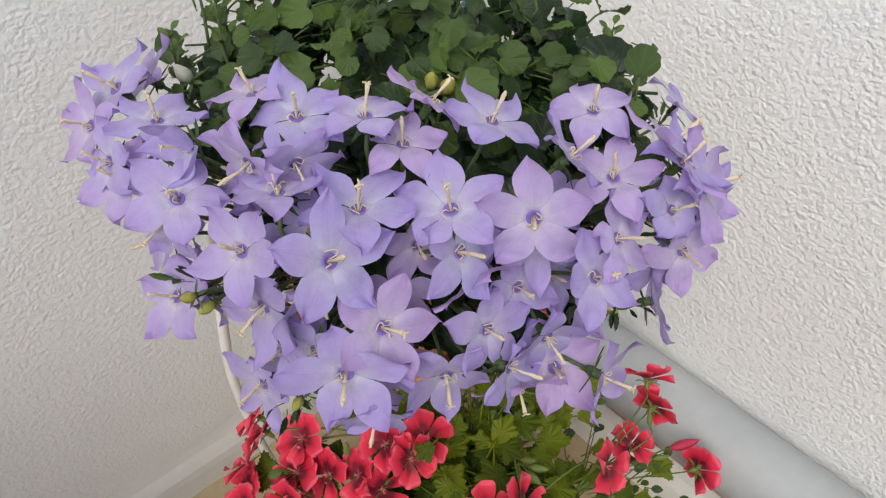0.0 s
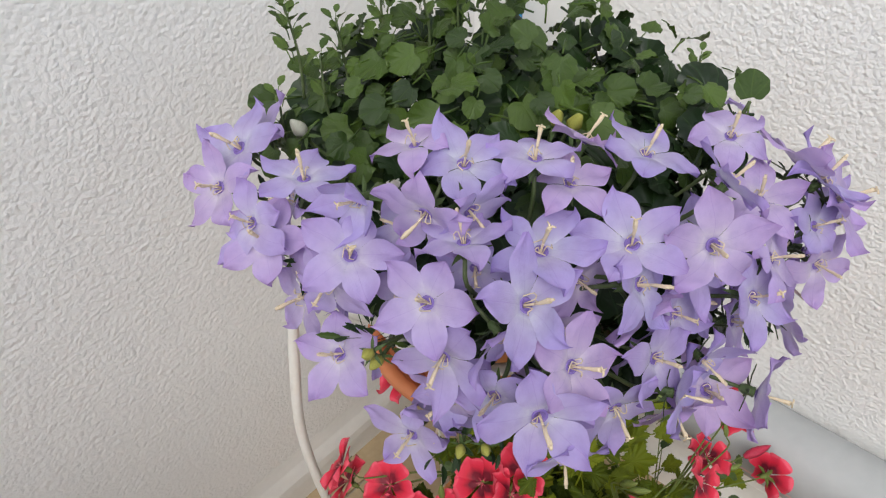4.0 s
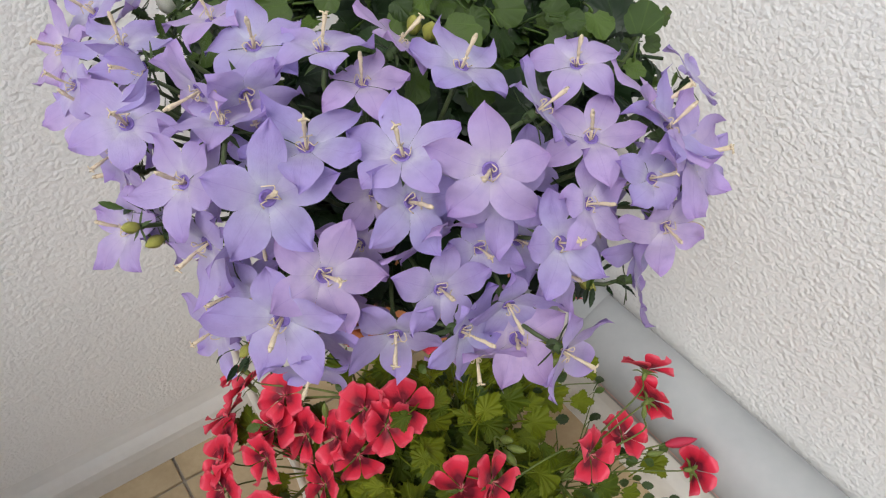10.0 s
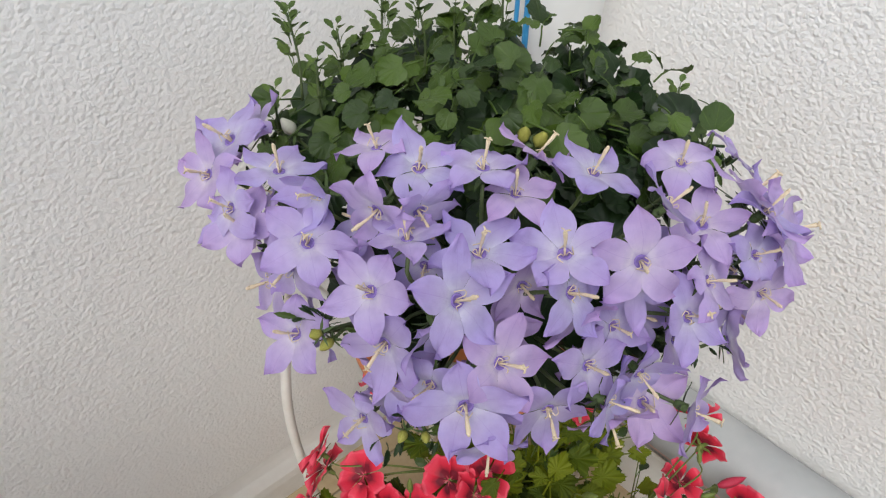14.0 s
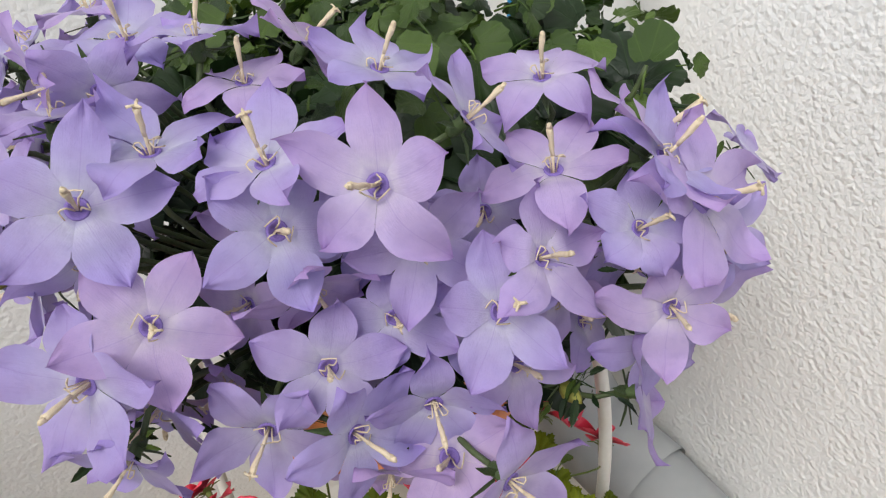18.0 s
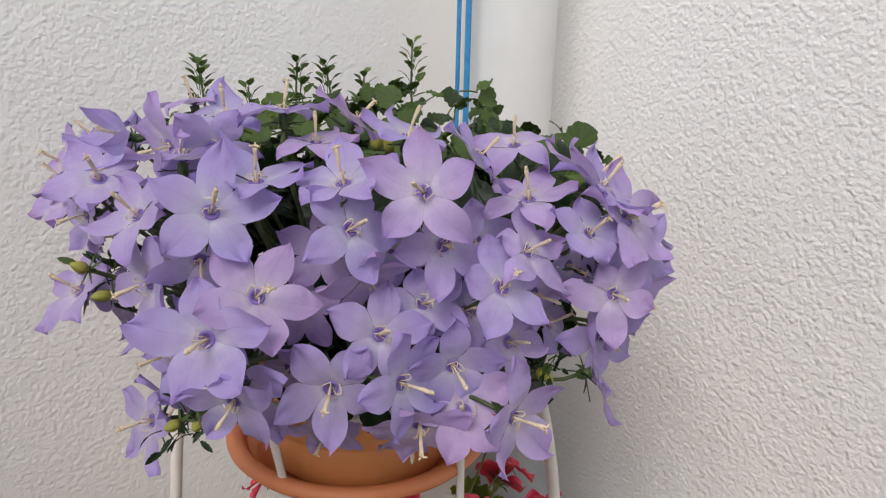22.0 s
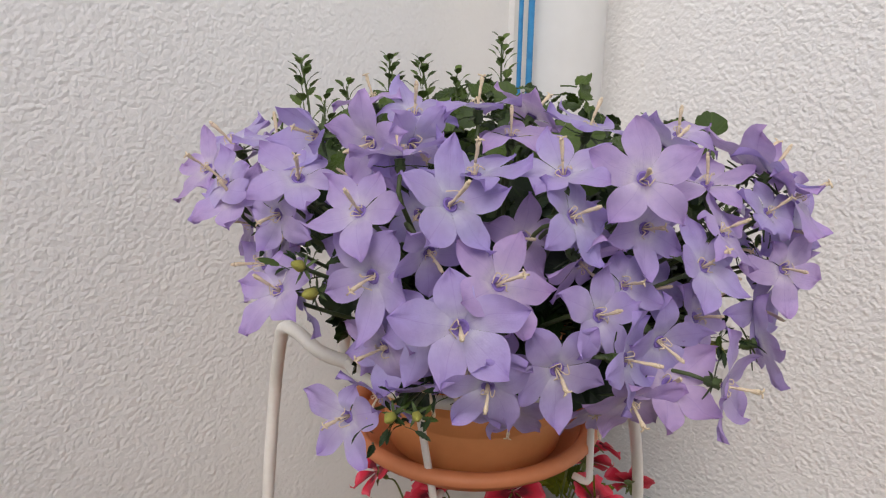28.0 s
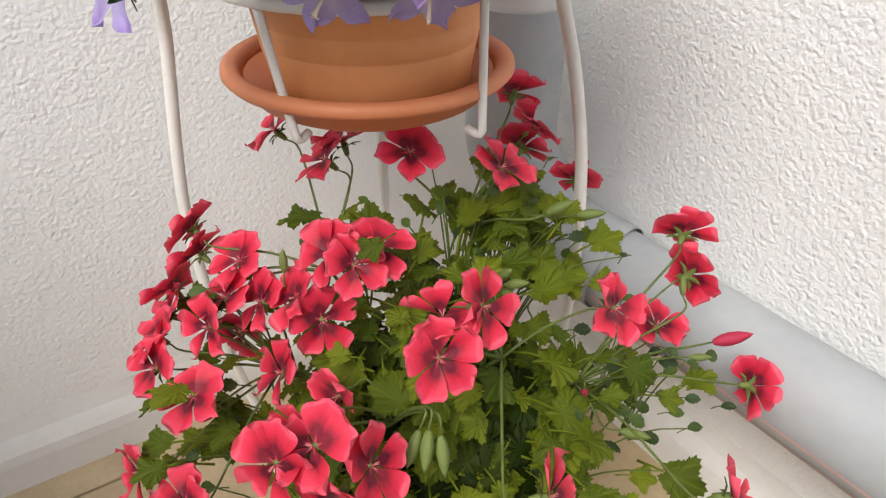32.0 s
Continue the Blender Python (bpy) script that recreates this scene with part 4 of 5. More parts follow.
# more leaves under the green top, in the same shade-darkened green
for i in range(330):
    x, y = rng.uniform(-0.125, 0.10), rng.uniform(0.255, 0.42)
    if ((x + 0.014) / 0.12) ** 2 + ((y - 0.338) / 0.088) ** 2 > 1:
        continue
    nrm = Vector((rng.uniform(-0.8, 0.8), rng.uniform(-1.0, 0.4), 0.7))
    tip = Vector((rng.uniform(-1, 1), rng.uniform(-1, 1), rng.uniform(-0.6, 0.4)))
    inner_faces.append((ROUND_SHADED[i % 4], leaf_pose((x, y, rng.uniform(0.540, 0.570) + 0.20 * max(0.0, y - 0.35) + 0.06 * max(0.0, x)), nrm, tip, rng.uniform(0.016, 0.026))))


joined("inner_foliage", inner_faces, DARK_LEAF, campanula, "leaves deep between the flowers, shade put into their dark green")


def shoot(x, y, z, height, lean, seed, pairs=5, size=0.0105):
    """An upright leafy shoot tip."""
    r = random.Random(seed)
    base = Vector((x - lean[0], y - lean[1], z - height))
    top = Vector((x, y, z))
    line = bend([base, base.lerp(top, 0.5) + Vector((r.uniform(-0.003, 0.003), 0, 0)), top], 8)
    part("stem", tube(bmesh.new(), line, 0.0010, 6, True, 0.0006), STEM, campanula)
    for k in range(pairs * 2):
        f = 0.40 + 0.60 * (k / (pairs * 2 - 1)) ** 0.6
        p = base.lerp(top, f)
        a = k * 2.4 + r.uniform(-0.3, 0.3)
        o = Vector((math.cos(a), math.sin(a), -0.1 + 1.5 * f ** 4 + r.uniform(-0.2, 0.3)))
        s = size * (1.35 - 0.75 * f) * r.uniform(0.8, 1.15)
        nrm = Vector((-o.x * 0.8, -o.y * 0.8, 1.0))
        placed("leaf", YOUNG[k % 3], leaf_pose(p + o.normalized() * s * 0.5, nrm, o, s), campanula)


for k, (x, y, z) in enumerate([(-0.128, 0.357, 0.632), (-0.079, 0.391, 0.633), (-0.0586, 0.384, 0.632), (-0.0078, 0.402, 0.645), (-0.0366, 0.393, 0.624), (-0.104, 0.372, 0.618), (0.0904, 0.347, 0.597), (-0.134, 0.327, 0.600), (-0.112, 0.34, 0.612)]):
    shoot(x, y, z - 0.010, 0.050 if k != 3 else 0.060, (0.004 if x > 0 else -0.004, 0.006), k, 9 if k in (0, 1, 2, 3) else 6)


def bud_mesh(seed):
    bm = bmesh.new()
    lathe(bm, [(0.0, -0.5), (0.16, -0.46), (0.30, -0.25), (0.36, 0.0), (0.30, 0.28), (0.16, 0.55), (0.0, 0.72)], 10)
    for v in bm.verts:
        a = math.atan2(v.co.y, v.co.x)
        f = 1 + 0.10 * math.cos(5 * a)
        v.co.x *= f
        v.co.y *= f
    return bm


BUD_ME = mesh_of(bud_mesh(0), "bud", [BUD])
PALE_BUD = mat_plain("pale_bud", (0.26, 0.29, 0.17), (0.56, 0.53, 0.50), 160, 0.5, 0.3, 0.2, 600)
PALE_BUD_ME = mesh_of(bud_mesh(1), "bud", [PALE_BUD])


def flower_bud(x, y, z, az, el, size, pale=False):
    """A closed bud with its green calyx."""
    m = Matrix.Translation((x, y, z)) @ facing(az, el)
    ob = placed("bud", PALE_BUD_ME if pale else BUD_ME, m @ Matrix.Diagonal((size, size, size, 1)), campanula, "closed pale bud" if pale else "closed yellow-green bud")
    placed("calyx", CALYXES[int(size * 9999) % 4], Matrix.Translation((0, 0, -0.3)) @ Matrix.Diagonal((1.9, 1.9, 1.9, 1)), ob)
    axis = m.to_3x3() @ Vector((0, 0, 1))
    tip = Vector((x, y, z)) - axis * size * 0.5
    part("stem", stalk(CORE.lerp(tip, 0.45), tip, axis), STEM, campanula)


for x, y, z, az, el, s, pale in [(-0.0608, 0.1797, 0.4917, -110, 5, 0.0065, False), (-0.0501, 0.1782, 0.4933, -85, 10, 0.006, False), (-0.0956, 0.1855, 0.5526, -120, 30, 0.0065, False), (-0.0931, 0.1932, 0.5386, -125, 5, 0.007, False), (-0.0734, 0.3143, 0.5947, -90, 75, 0.009, False), (-0.0037, 0.2852, 0.5902, -80, 70, 0.009, False), (-0.1236, 0.3067, 0.5808, -150, 60, 0.010, True), (0.082, 0.227, 0.503, -40, -10, 0.008, False), (0.004, 0.281, 0.590, -70, 60, 0.010, False)]:
    flower_bud(x, y, z, az, el, s, pale)
# narrow green sepals and leaflets round the drooping outer stems
for x, y, z, n in [(-0.060, 0.186, 0.488, 16), (-0.094, 0.200, 0.545, 18), (0.085, 0.228, 0.510, 14), (0.10, 0.235, 0.545, 12), (0.108, 0.26, 0.565, 10), (-0.12, 0.245, 0.55, 10), (-0.135, 0.27, 0.565, 12), (-0.04, 0.185, 0.50, 10), (0.125, 0.34, 0.535, 10)]:
    for k in range(n):
        d = Vector((rng.gauss(0, 1), rng.gauss(0, 1), rng.gauss(0, 0.8))).normalized()
        p = Vector((x, y, z)) + d * rng.uniform(0.002, 0.014)
        placed("leaf", (POINTED if k % 4 == 0 else POINTED_DARK)[k % 3], leaf_pose(p, (rng.uniform(-1, 1), rng.uniform(-1, 0.2), 0.8), d, rng.uniform(0.006, 0.011)) @ Matrix.Diagonal((0.42, 0.95, 1, 1)), campanula)

# ---------------------------------------------------------------- geranium on the floor under the stand
GX, GY = 0.012, 0.300
gpot = tagged(new("flower_pot"), "large terracotta coloured plastic pot standing on the floor", "flower pot")
gpot.location = (GX, GY, 0.0)
gprof = [(0.0, 0.012), (0.060, 0.012), (0.063, 0.0), (0.066, 0.004), (0.078, 0.120), (0.084, 0.124), (0.087, 0.160), (0.085, 0.163), (0.081, 0.162), (0.074, 0.120), (0.07, 0.10)]
part("pot_body", lathe(bmesh.new(), gprof, 64), TERRACOTTA, gpot)
part("soil", lathe(bmesh.new(), [(0.0, 0.146), (0.04, 0.145), (0.079, 0.140)], 32), SOIL, gpot)


def mat_geranium_petal():
    m, nt, s = material("geranium_petal", 0.5, spec=0.3)
    uv = nt.nodes.new("ShaderNodeUVMap").outputs["UV"]
    sep = nt.nodes.new("ShaderNodeSeparateXYZ")
    nt.links.new(uv, sep.inputs[0])
    c = coords(nt)
    wob = math_node(nt, "ADD", sep.outputs["Y"], math_node(nt, "MULTIPLY", math_node(nt, "SUBTRACT", noise_tex(nt, c, 1.6, 3), 0.5), 0.30))
    side = math_node(nt, "MULTIPLY", math_node(nt, "ABSOLUTE", math_node(nt, "SUBTRACT", sep.outputs["X"], 0.5)), 0.55)
    f = math_node(nt, "ADD", wob, side)
    col = ramp(nt, f, [(0.08, (0.62, 0.10, 0.14)), (0.20, (0.15, 0.008, 0.022)), (0.42, (0.105, 0.005, 0.017)), (0.66, (0.66, 0.020, 0.052)), (0.92, (0.80, 0.045, 0.100)), (1.0, (0.85, 0.11, 0.17))])
    rnd = nt.nodes.new("ShaderNodeObjectInfo").outputs["Random"]
    col = mix(nt, math_node(nt, "MULTIPLY", rnd, 0.18), col, (0.86, 0.06, 0.11))
    nt.links.new(col, s.inputs["Base Color"])
    bump(nt, s, noise_tex(nt, c, 9.0, 3), 0.10, 0.03)
    s.inputs["Sheen Weight"].default_value = 0.04
    tr = nt.nodes.new("ShaderNodeBsdfTranslucent")
    nt.links.new(col, tr.inputs["Color"])
    mx = nt.nodes.new("ShaderNodeMixShader")
    mx.inputs["Fac"].default_value = 0.22
    nt.links.new(s.outputs["BSDF"], mx.inputs[1])
    nt.links.new(tr.outputs["BSDF"], mx.inputs[2])
    nt.links.new(mx.outputs["Shader"], nt.nodes["Material Output"].inputs["Surface"])
    return m


GER_PETAL = mat_geranium_petal()
GER_LEAF = mat_leaf("geranium_leaf", (0.045, 0.080, 0.005), (0.215, 0.255, 0.012), 0.2, 0.5, 0.20)
# darker copy of the geranium leaf, with the bush's inner shade coloured in
GER_SHADED = mat_leaf("geranium_shaded_leaf", (0.014, 0.028, 0.002), (0.048, 0.070, 0.005), 0.15, 0.55, 0.15)
GER_STEM = mat_plain("geranium_stem", (0.07, 0.105, 0.018), (0.15, 0.19, 0.04), 90, 0.5, 0.4, 0.2, 700)
GER_CALYX = mat_plain("geranium_calyx", (0.10, 0.15, 0.03), (0.22, 0.27, 0.07), 150, 0.5, 0.4, 0.3, 700)


def petal_mesh(seed, width, length):
    """A broad rounded petal from the flower's centre out along x, unit flower radius."""
    r = random.Random(seed)
    bm = bmesh.new()
    uvl = bm.loops.layers.uv.new("UVMap")
    NS, NW = 9, 8
    cup, roll, ph = r.uniform(-0.10, 0.26), r.uniform(-0.15, 0.15), r.uniform(0, 6)
    grid = []
    for i in range(NS + 1):
        s = i / NS
        w = width * float(np.interp(s, (0, 0.12, 0.30, 0.5, 0.7, 0.82, 0.90, 0.96, 1.0), (0.08, 0.17, 0.52, 0.84, 1.0, 0.96, 0.82, 0.60, 0.30)))
        row = []
        for j in range(NW + 1):
            u = 2 * j / NW - 1
            x = length * (0.03 + 0.97 * s) - 0.11 * u * u * length * s ** 4
            y = w * u
            z = 0.30 * s * (1 - 0.75 * s) + cup * u * u * s * 0.8 + roll * u * s + 0.03 * math.sin(7 * u + 5 * s + ph) * s - 0.05 * (1 - abs(u)) * s
            row.append((bm.verts.new((x, y, z)), (0.5 + 0.5 * u, s)))
        grid.append(row)
    for i in range(NS):
        for j in range(NW):
            q = [grid[i][j], grid[i + 1][j], grid[i + 1][j + 1], grid[i][j + 1]]
            f = bm.faces.new([v for v, _ in q])
            for lp, (_, t) in zip(f.loops, q):
                lp[uvl].uv = t
    return mesh_of(bm, "petal", [GER_PETAL])


UPPER = [petal_mesh(s, 0.54, 1.0) for s in range(4)]
LOWER = [petal_mesh(20 + s, 0.41, 1.06) for s in range(5)]


def flower_heart(seed):
    """Calyx with pointed sepals and the pale stamens in the middle."""
    r = random.Random(seed)
    bm = bmesh.new()
    lathe(bm, [(0.0, -0.42), (0.07, -0.40), (0.10, -0.2), (0.09, 0.02), (0.0, 0.04)], 8)
    for k in range(5):
        a = 2 * math.pi * k / 5 + r.uniform(-0.2, 0.2)
        c, s = math.cos(a), math.sin(a)
        vs = []
        for rr, z, w in ((0.08, -0.12, 0.07), (0.28, -0.06, 0.08), (0.48, -0.10, 0.005)):
            vs.append([bm.verts.new((rr * c - w * t * s, rr * s + w * t * c, z - (0.03 if t == 0 else 0))) for t in (-1, 0, 1)])
        for i in range(2):
            for j in range(2):
                bm.faces.new((vs[i][j], vs[i + 1][j], vs[i + 1][j + 1], vs[i][j + 1]))
    return mesh_of(bm, "flower", [GER_CALYX])


def stamen_tuft(seed):
    r = random.Random(seed)
    bm = bmesh.new()
    for k in range(6):
        a = r.uniform(0, 6.28)
        c, s = math.cos(a), math.sin(a)
        tube(bm, [(0, 0, 0.0), (0.05 * c, 0.05 * s, 0.14), (0.12 * c, 0.12 * s, 0.25 + r.uniform(-0.04, 0.04))], 0.014, 4, True, 0.010)
    return mesh_of(bm, "stamen_tuft", [mat_plain("geranium_stamen", (0.50, 0.13, 0.13), (0.66, 0.30, 0.26), 50, 0.6)])


HEARTS = [flower_heart(s) for s in range(3)]
TUFT = stamen_tuft(0)
geranium = tagged(new("geranium_plant"), "bushy geranium with crimson dark-eyed flowers and toothed leaves", "potted plant")
GBASE = Vector((GX, GY, 0.150))
flower_count = 0


# side shoots from which the flower stalks branch
HUBS = [Vector(p) for p in ((0.105, 0.268, 0.248), (-0.070, 0.255, 0.245), (0.030, 0.318, 0.315), (0.010, 0.205, 0.265), (-0.045, 0.290, 0.295), (0.062, 0.235, 0.290))]
for hub in HUBS:
    part("stem", tube(bmesh.new(), bend([GBASE, GBASE.lerp(hub, 0.5) + Vector((0, 0, 0.015)), hub], 10), 0.0018, 7, True, 0.0011), GER_STEM, geranium)


def geranium_stalk(foot, axis, thick=0.0008):
    base = min(HUBS, key=lambda h: (h - foot).length)
    reach = (foot - base).length
    mid = base.lerp(foot, 0.5) + Vector((0, 0, 0.06 * reach)) - axis * 0.006
    part("stem", tube(bmesh.new(), bend([base, mid, foot - axis * 0.010, foot], 14), thick * 1.15, 6, True, thick * 0.6), GER_STEM, geranium)


def geranium_flower(x, y, z, az, el, spin, size):
    """Five petals: an upper pair and three narrower lower ones."""
    size *= 1.07
    global flower_count
    flower_count += 1
    k = flower_count
    r = random.Random(k)
    m = Matrix.Translation((x, y, z)) @ facing(az, el) @ Matrix.Rotation(radians(spin), 4, "Z")
    ob = placed("flower", HEARTS[k % 3], m @ Matrix.Diagonal((size, size, size, 1)), geranium)
    for i in range(5):
        me = UPPER[(k + i) % 4] if i < 2 else LOWER[(k + i) % 5]
        turn = 72 * i + (6 if i == 0 else -6 if i == 1 else 0) + r.uniform(-5, 5)
        tilt = r.uniform(-16, 8)
        pm = Matrix.Rotation(radians(turn), 4, "Z") @ Matrix.Rotation(radians(tilt), 4, "Y") @ Matrix.Translation((0, 0, 0.012 * i))
        placed("petal", me, pm, ob)
    placed("stamen_tuft", TUFT, Matrix.Diagonal((0.75, 0.75, 0.8, 1)), ob)
    axis = m.to_3x3() @ Vector((0, 0, 1))
    geranium_stalk(Vector((x, y, z)) - axis * size * 0.4, axis)
    return ob


geranium_flower(-0.0343, 0.2611, 0.3279, -127, 33, 69, 0.0189)
geranium_flower(-0.0179, 0.2485, 0.3305, -49, 42, 87, 0.0176)
geranium_flower(-0.0084, 0.2639, 0.3321, -26, 61, 42, 0.0189)
geranium_flower(-0.0537, 0.2537, 0.3002, -144, 43, 73, 0.0183)
geranium_flower(-0.0376, 0.2467, 0.2933, -57, 24, 84, 0.0189)
geranium_flower(-0.0766, 0.2585, 0.2920, -143, 38, 55, 0.0191)
geranium_flower(-0.0968, 0.2805, 0.3030, -130, 55, 87, 0.0188)
geranium_flower(-0.1293, 0.2907, 0.3159, -202, 24, 20, 0.0185)
geranium_flower(-0.1261, 0.2883, 0.3003, -202, 31, 59, 0.0183)
geranium_flower(-0.1376, 0.2704, 0.2850, -201, 34, 60, 0.0183)
geranium_flower(-0.1357, 0.2570, 0.2762, -161, 36, 53, 0.0184)
geranium_flower(-0.1374, 0.2431, 0.2702, -161, 44, 58, 0.0183)
geranium_flower(-0.1305, 0.2254, 0.2631, -132, 32, 45, 0.0181)
geranium_flower(-0.0990, 0.2067, 0.2640, -115, 61, 69, 0.0189)
geranium_flower(-0.1014, 0.2407, 0.2848, -131, 31, 53, 0.0182)
geranium_flower(-0.1002, 0.2729, 0.2540, -100, -11, 36, 0.0189)
geranium_flower(-0.0997, 0.2603, 0.2903, -161, 64, 41, 0.0177)
geranium_flower(0.0363, 0.1869, 0.3286, -52, 31, 85, 0.0184)
geranium_flower(0.0349, 0.2087, 0.3337, -91, 100, 260, 0.0186)
geranium_flower(0.0523, 0.2133, 0.3388, -21, 25, 31, 0.0183)
geranium_flower(0.1161, 0.2521, 0.3158, -31, 31, 41, 0.0186)
geranium_flower(0.1493, 0.2953, 0.2733, -12, 71, 79, 0.0180)
geranium_flower(0.1582, 0.3199, 0.3233, 73, 22, 46, 0.0181)
geranium_flower(0.1648, 0.3105, 0.3017, 43, 3, 41, 0.0188)
geranium_flower(0.2122, 0.2977, 0.2333, 19, -15, 20, 0.0187)
geranium_flower(0.0522, 0.3023, 0.3652, -6, 54, 55, 0.0181)
geranium_flower(0.0019, 0.3037, 0.3702, 121, 129, 217, 0.0180)
geranium_flower(-0.0478, 0.3083, 0.3591, 196, 46, 68, 0.0192)
geranium_flower(-0.0417, 0.3238, 0.3640, 142, 68, 18, 0.0184)
geranium_flower(-0.0831, 0.3249, 0.3678, 195, 45, 42, 0.0186)
geranium_flower(0.0534, 0.3839, 0.3780, 77, 40, 23, 0.0186)
geranium_flower(0.0659, 0.3761, 0.3598, 45, 39, 67, 0.0185)
geranium_flower(0.0613, 0.3753, 0.3454, 63, 29, 21, 0.0183)
geranium_flower(0.0985, 0.3871, 0.3182, 87, 30, 70, 0.0177)
geranium_flower(-0.0206, 0.1346, 0.3108, -111, 17, 88, 0.0191)
geranium_flower(-0.0054, 0.1387, 0.3190, -129, 49, 47, 0.0182)
geranium_flower(0.0143, 0.1463, 0.3021, -13, 29, 53, 0.0182)
geranium_flower(-0.0152, 0.1564, 0.3063, -118, 3, 31, 0.0180)
geranium_flower(0.0052, 0.1306, 0.2988, -104, -8, 30, 0.0174)
geranium_flower(-0.1256, 0.1838, 0.2269, -130, 13, 34, 0.0184)
geranium_flower(-0.0893, 0.1648, 0.2329, -115, 34, 43, 0.0185)
geranium_flower(0.0876, 0.1440, 0.3001, 1, 22, 21, 0.0185)
geranium_flower(0.1737, 0.1868, 0.2626, -15, 24, 34, 0.0185)
geranium_flower(-0.0182, 0.2077, 0.2772, -127, 1, 39, 0.0179)
geranium_flower(-0.0628, 0.2411, 0.2554, -151, 32, 51, 0.0185)
geranium_flower(0.0798, 0.3218, 0.2766, 57, 54, 42, 0.0184)


def toothed_leaf(seed):
    """Broad lobed leaf with a toothed edge and wedge-shaped base."""
    r = random.Random(seed)
    pts = []
    n = 84
    wid = r.uniform(0.85, 1.1)
    for k in range(n):
        a = -math.pi / 2 + 2 * math.pi * (k + 0.5) / n
        lobes = 0.50 * (1 + 0.20 * math.cos(5 * (a - math.pi / 2)) + (0.08, -0.02, -0.06)[k % 3])
        x, y = lobes * math.cos(a) * wid * 1.05, 0.46 + lobes * math.sin(a)
        if y < 0.30:
            x *= 0.45 + 1.8 * max(0.0, y)
        pts.append((x, y))
    return leaf_mesh("leaf", pts, GER_LEAF, r.uniform(-0.1, 0.35), r.uniform(0.08, 0.3), 0.07, seed)


TOOTHED = [toothed_leaf(s) for s in range(7)]
rng = random.Random(21)
leafy = []
# the dome of leaves
while len(leafy) < 300:
    a, b = rng.uniform(0, 2 * math.pi), math.asin(rng.uniform(-0.05, 1.0))
    d = Vector((math.cos(b) * math.cos(a), math.cos(b) * math.sin(a), math.sin(b)))
    rr = rng.uniform(0.62, 1.0)
    p = Vector((0.022, 0.265, 0.165)) + Vector((d.x * 0.092, d.y * 0.098, d.z * 0.150)) * rr
    if p.y < 0.235 and p.z < 0.205 and abs(p.x - 0.012) < 0.06 and rng.random() < 0.8:
        continue
    if p.x > 0.072 and p.y > 0.29 and p.z > 0.19 and rng.random() < 0.8:
        continue
    if p.x < -0.045 and p.z > 0.24 and rng.random() < 0.8:
        continue
    leafy.append((p, d))
for i, (p, d) in enumerate(leafy):
    nrm = d * 0.7 + Vector((rng.uniform(-0.4, 0.4), -0.35 + rng.uniform(-0.4, 0.3), 0.6))
    tip = d + Vector((rng.uniform(-0.7, 0.7), rng.uniform(-0.7, 0.4), rng.uniform(-0.7, 0.1)))
    placed("leaf", TOOTHED[i % 7], leaf_pose(p, nrm, tip, rng.uniform(0.012, 0.026)), geranium)
# leaves deep inside, their shade put into a darker green
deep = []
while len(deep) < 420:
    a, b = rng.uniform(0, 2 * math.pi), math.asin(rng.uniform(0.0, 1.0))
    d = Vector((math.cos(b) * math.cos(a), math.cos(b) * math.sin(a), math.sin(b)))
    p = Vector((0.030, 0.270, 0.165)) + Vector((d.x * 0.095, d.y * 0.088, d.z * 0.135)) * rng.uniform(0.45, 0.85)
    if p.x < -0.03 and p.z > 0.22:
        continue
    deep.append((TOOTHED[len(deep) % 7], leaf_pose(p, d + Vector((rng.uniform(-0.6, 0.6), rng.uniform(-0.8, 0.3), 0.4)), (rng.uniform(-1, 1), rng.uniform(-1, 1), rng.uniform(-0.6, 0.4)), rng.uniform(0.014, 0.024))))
joined("inner_foliage", deep, GER_SHADED, geranium, "green leaves deep inside the geranium, shade put into their colour")
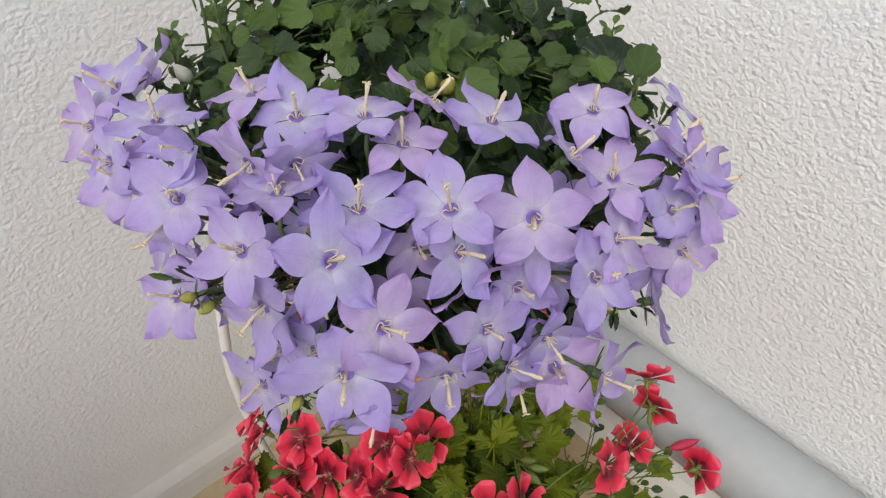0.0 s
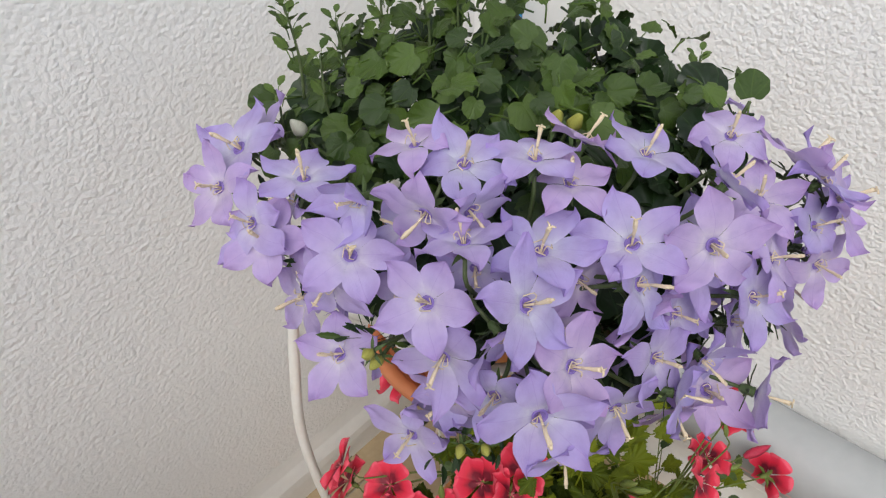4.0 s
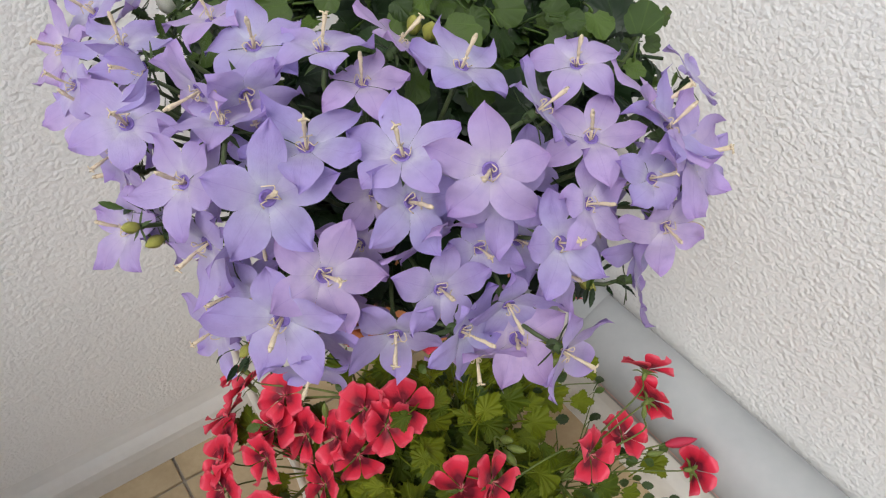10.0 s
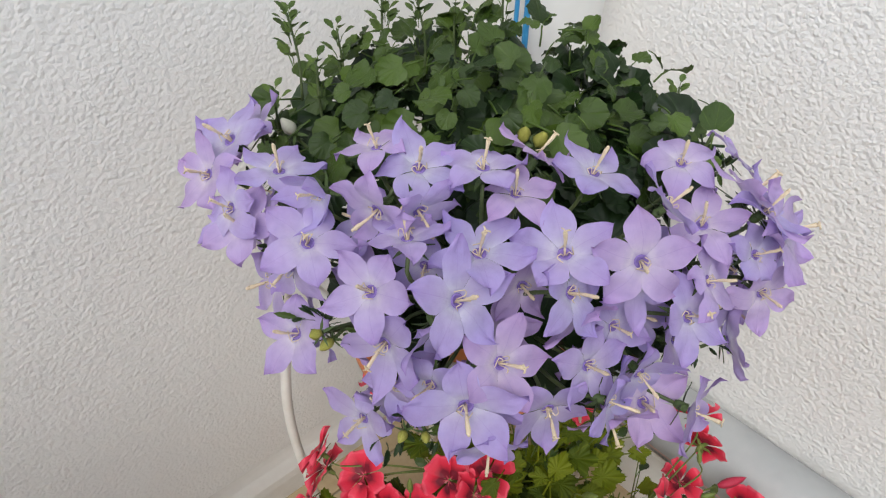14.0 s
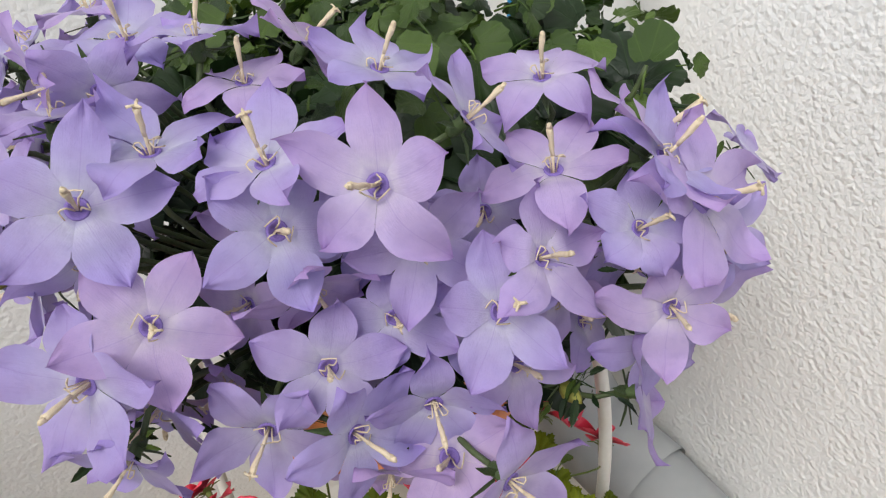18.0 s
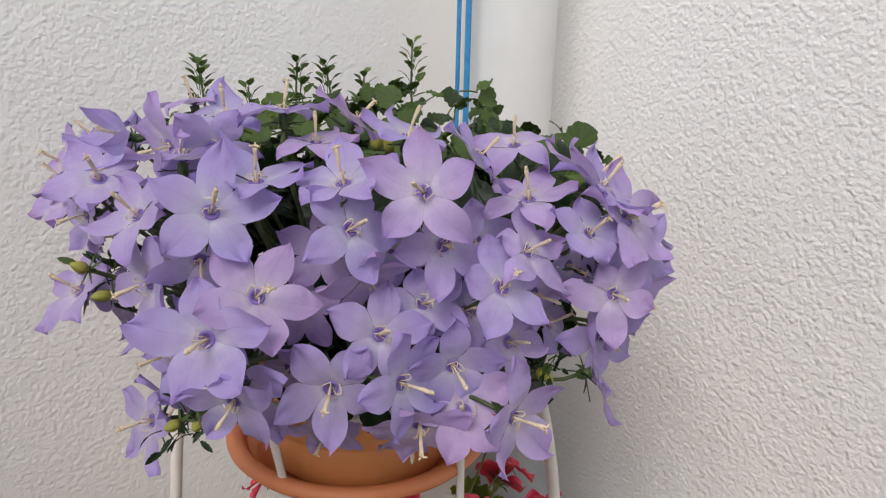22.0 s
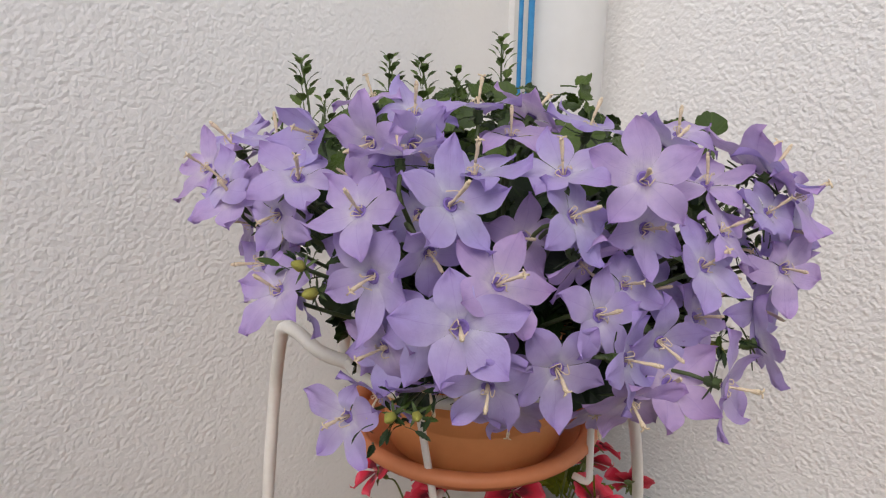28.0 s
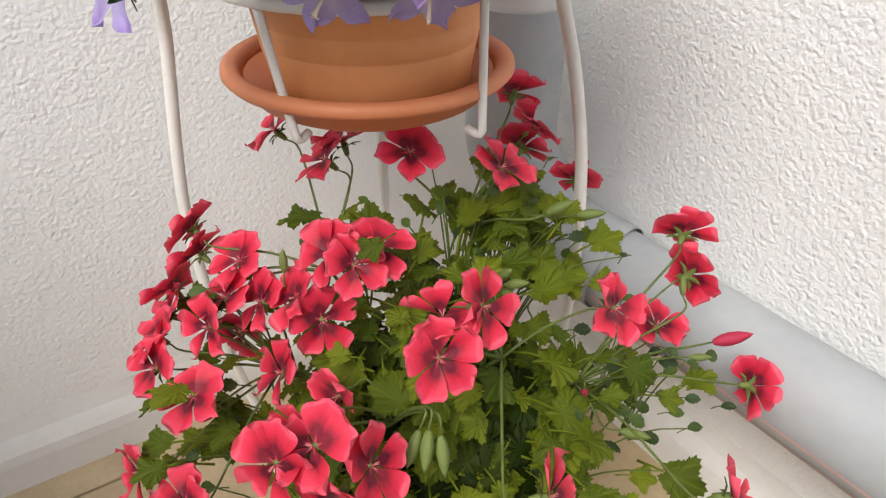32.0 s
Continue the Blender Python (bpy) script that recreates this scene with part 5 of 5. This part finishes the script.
# looser leaves on the outer sprays
for cx, cy, cz, n, sp in [(0.110, 0.275, 0.255, 22, 0.022), (0.150, 0.285, 0.230, 14, 0.026), (0.105, 0.255, 0.215, 26, 0.024), (-0.095, 0.225, 0.245, 14, 0.022), (-0.075, 0.23, 0.215, 14, 0.025), (-0.06, 0.20, 0.20, 12, 0.03), (0.030, 0.31, 0.325, 26, 0.020), (0.06, 0.33, 0.318, 30, 0.019), (0.066, 0.325, 0.285, 28, 0.016), (0.045, 0.300, 0.300, 30, 0.020), (-0.04, 0.30, 0.325, 9, 0.02), (0.18, 0.29, 0.25, 7, 0.016), (-0.10, 0.275, 0.285, 8, 0.016)]:
    root = Vector((0.75 * cx + 0.005, 0.8 * cy + 0.058, cz - 0.065))
    for k in range(n):
        p = Vector((cx + rng.gauss(0, sp), cy + rng.gauss(0, sp), cz + rng.gauss(0, sp * 0.7)))
        if k % 2 == 0:
            part("stem", tube(bmesh.new(), bend([root, root.lerp(p, 0.6) + Vector((0, 0, 0.008)), p], 6), 0.0007, 5, True, 0.0004), GER_STEM, geranium)
        narrow = k % 3 == 0 or cx > 0.14
        placed("leaf", POINTED[k % 3] if narrow else TOOTHED[k % 7], leaf_pose(p, (rng.uniform(-0.6, 0.6), rng.uniform(-0.9, 0.2), 0.8), (p.x - 0.03 + rng.uniform(-0.05, 0.05), p.y - 0.26 + rng.uniform(-0.05, 0.05), rng.uniform(-0.05, 0.03)), rng.uniform(0.007, 0.013) if narrow else rng.uniform(0.013, 0.024)), geranium)


def geranium_bud(x, y, z, az, el, size, red):
    m = Matrix.Translation((x, y, z)) @ facing(az, el)
    ob = placed("bud", RED_BUD_ME if red else GREEN_BUD_ME, m @ Matrix.Diagonal((size * 0.55, size * 0.55, size, 1)), geranium, "rolled crimson bud" if red else "green pointed bud")
    axis = m.to_3x3() @ Vector((0, 0, 1))
    geranium_stalk(Vector((x, y, z)) - axis * size * 0.45, axis, 0.0009)


RED_BUD = mat_plain("red_bud", (0.32, 0.015, 0.04), (0.55, 0.04, 0.09), 200, 0.5, 0.3, 0.2, 500)
RED_BUD_ME = mesh_of(bud_mesh(3), "bud", [RED_BUD])
GREEN_BUD_ME = mesh_of(bud_mesh(4), "bud", [GER_CALYX])
for args in [(0.193, 0.300, 0.266, 10, 15, 0.020, True), (0.178, 0.297, 0.252, 15, -5, 0.012, False), (0.108, 0.246, 0.262, 80, -60, 0.010, True), (0.060, 0.245, 0.335, -50, 50, 0.014, False), (0.066, 0.240, 0.334, -30, 30, 0.013, False), (0.063, 0.236, 0.330, -60, 20, 0.014, False),
             (0.034, 0.170, 0.290, -90, -50, 0.016, False), (0.041, 0.170, 0.288, -70, -55, 0.016, False), (0.028, 0.171, 0.289, -110, -50, 0.015, False), (0.085, 0.30, 0.345, 20, 20, 0.014, False), (0.103, 0.31, 0.337, 10, 5, 0.014, False), (0.140, 0.255, 0.225, 0, -10, 0.016, False), (0.160, 0.30, 0.30, 100, 60, 0.010, False), (-0.062, 0.262, 0.318, 100, 80, 0.012, False)]:
    geranium_bud(*args)
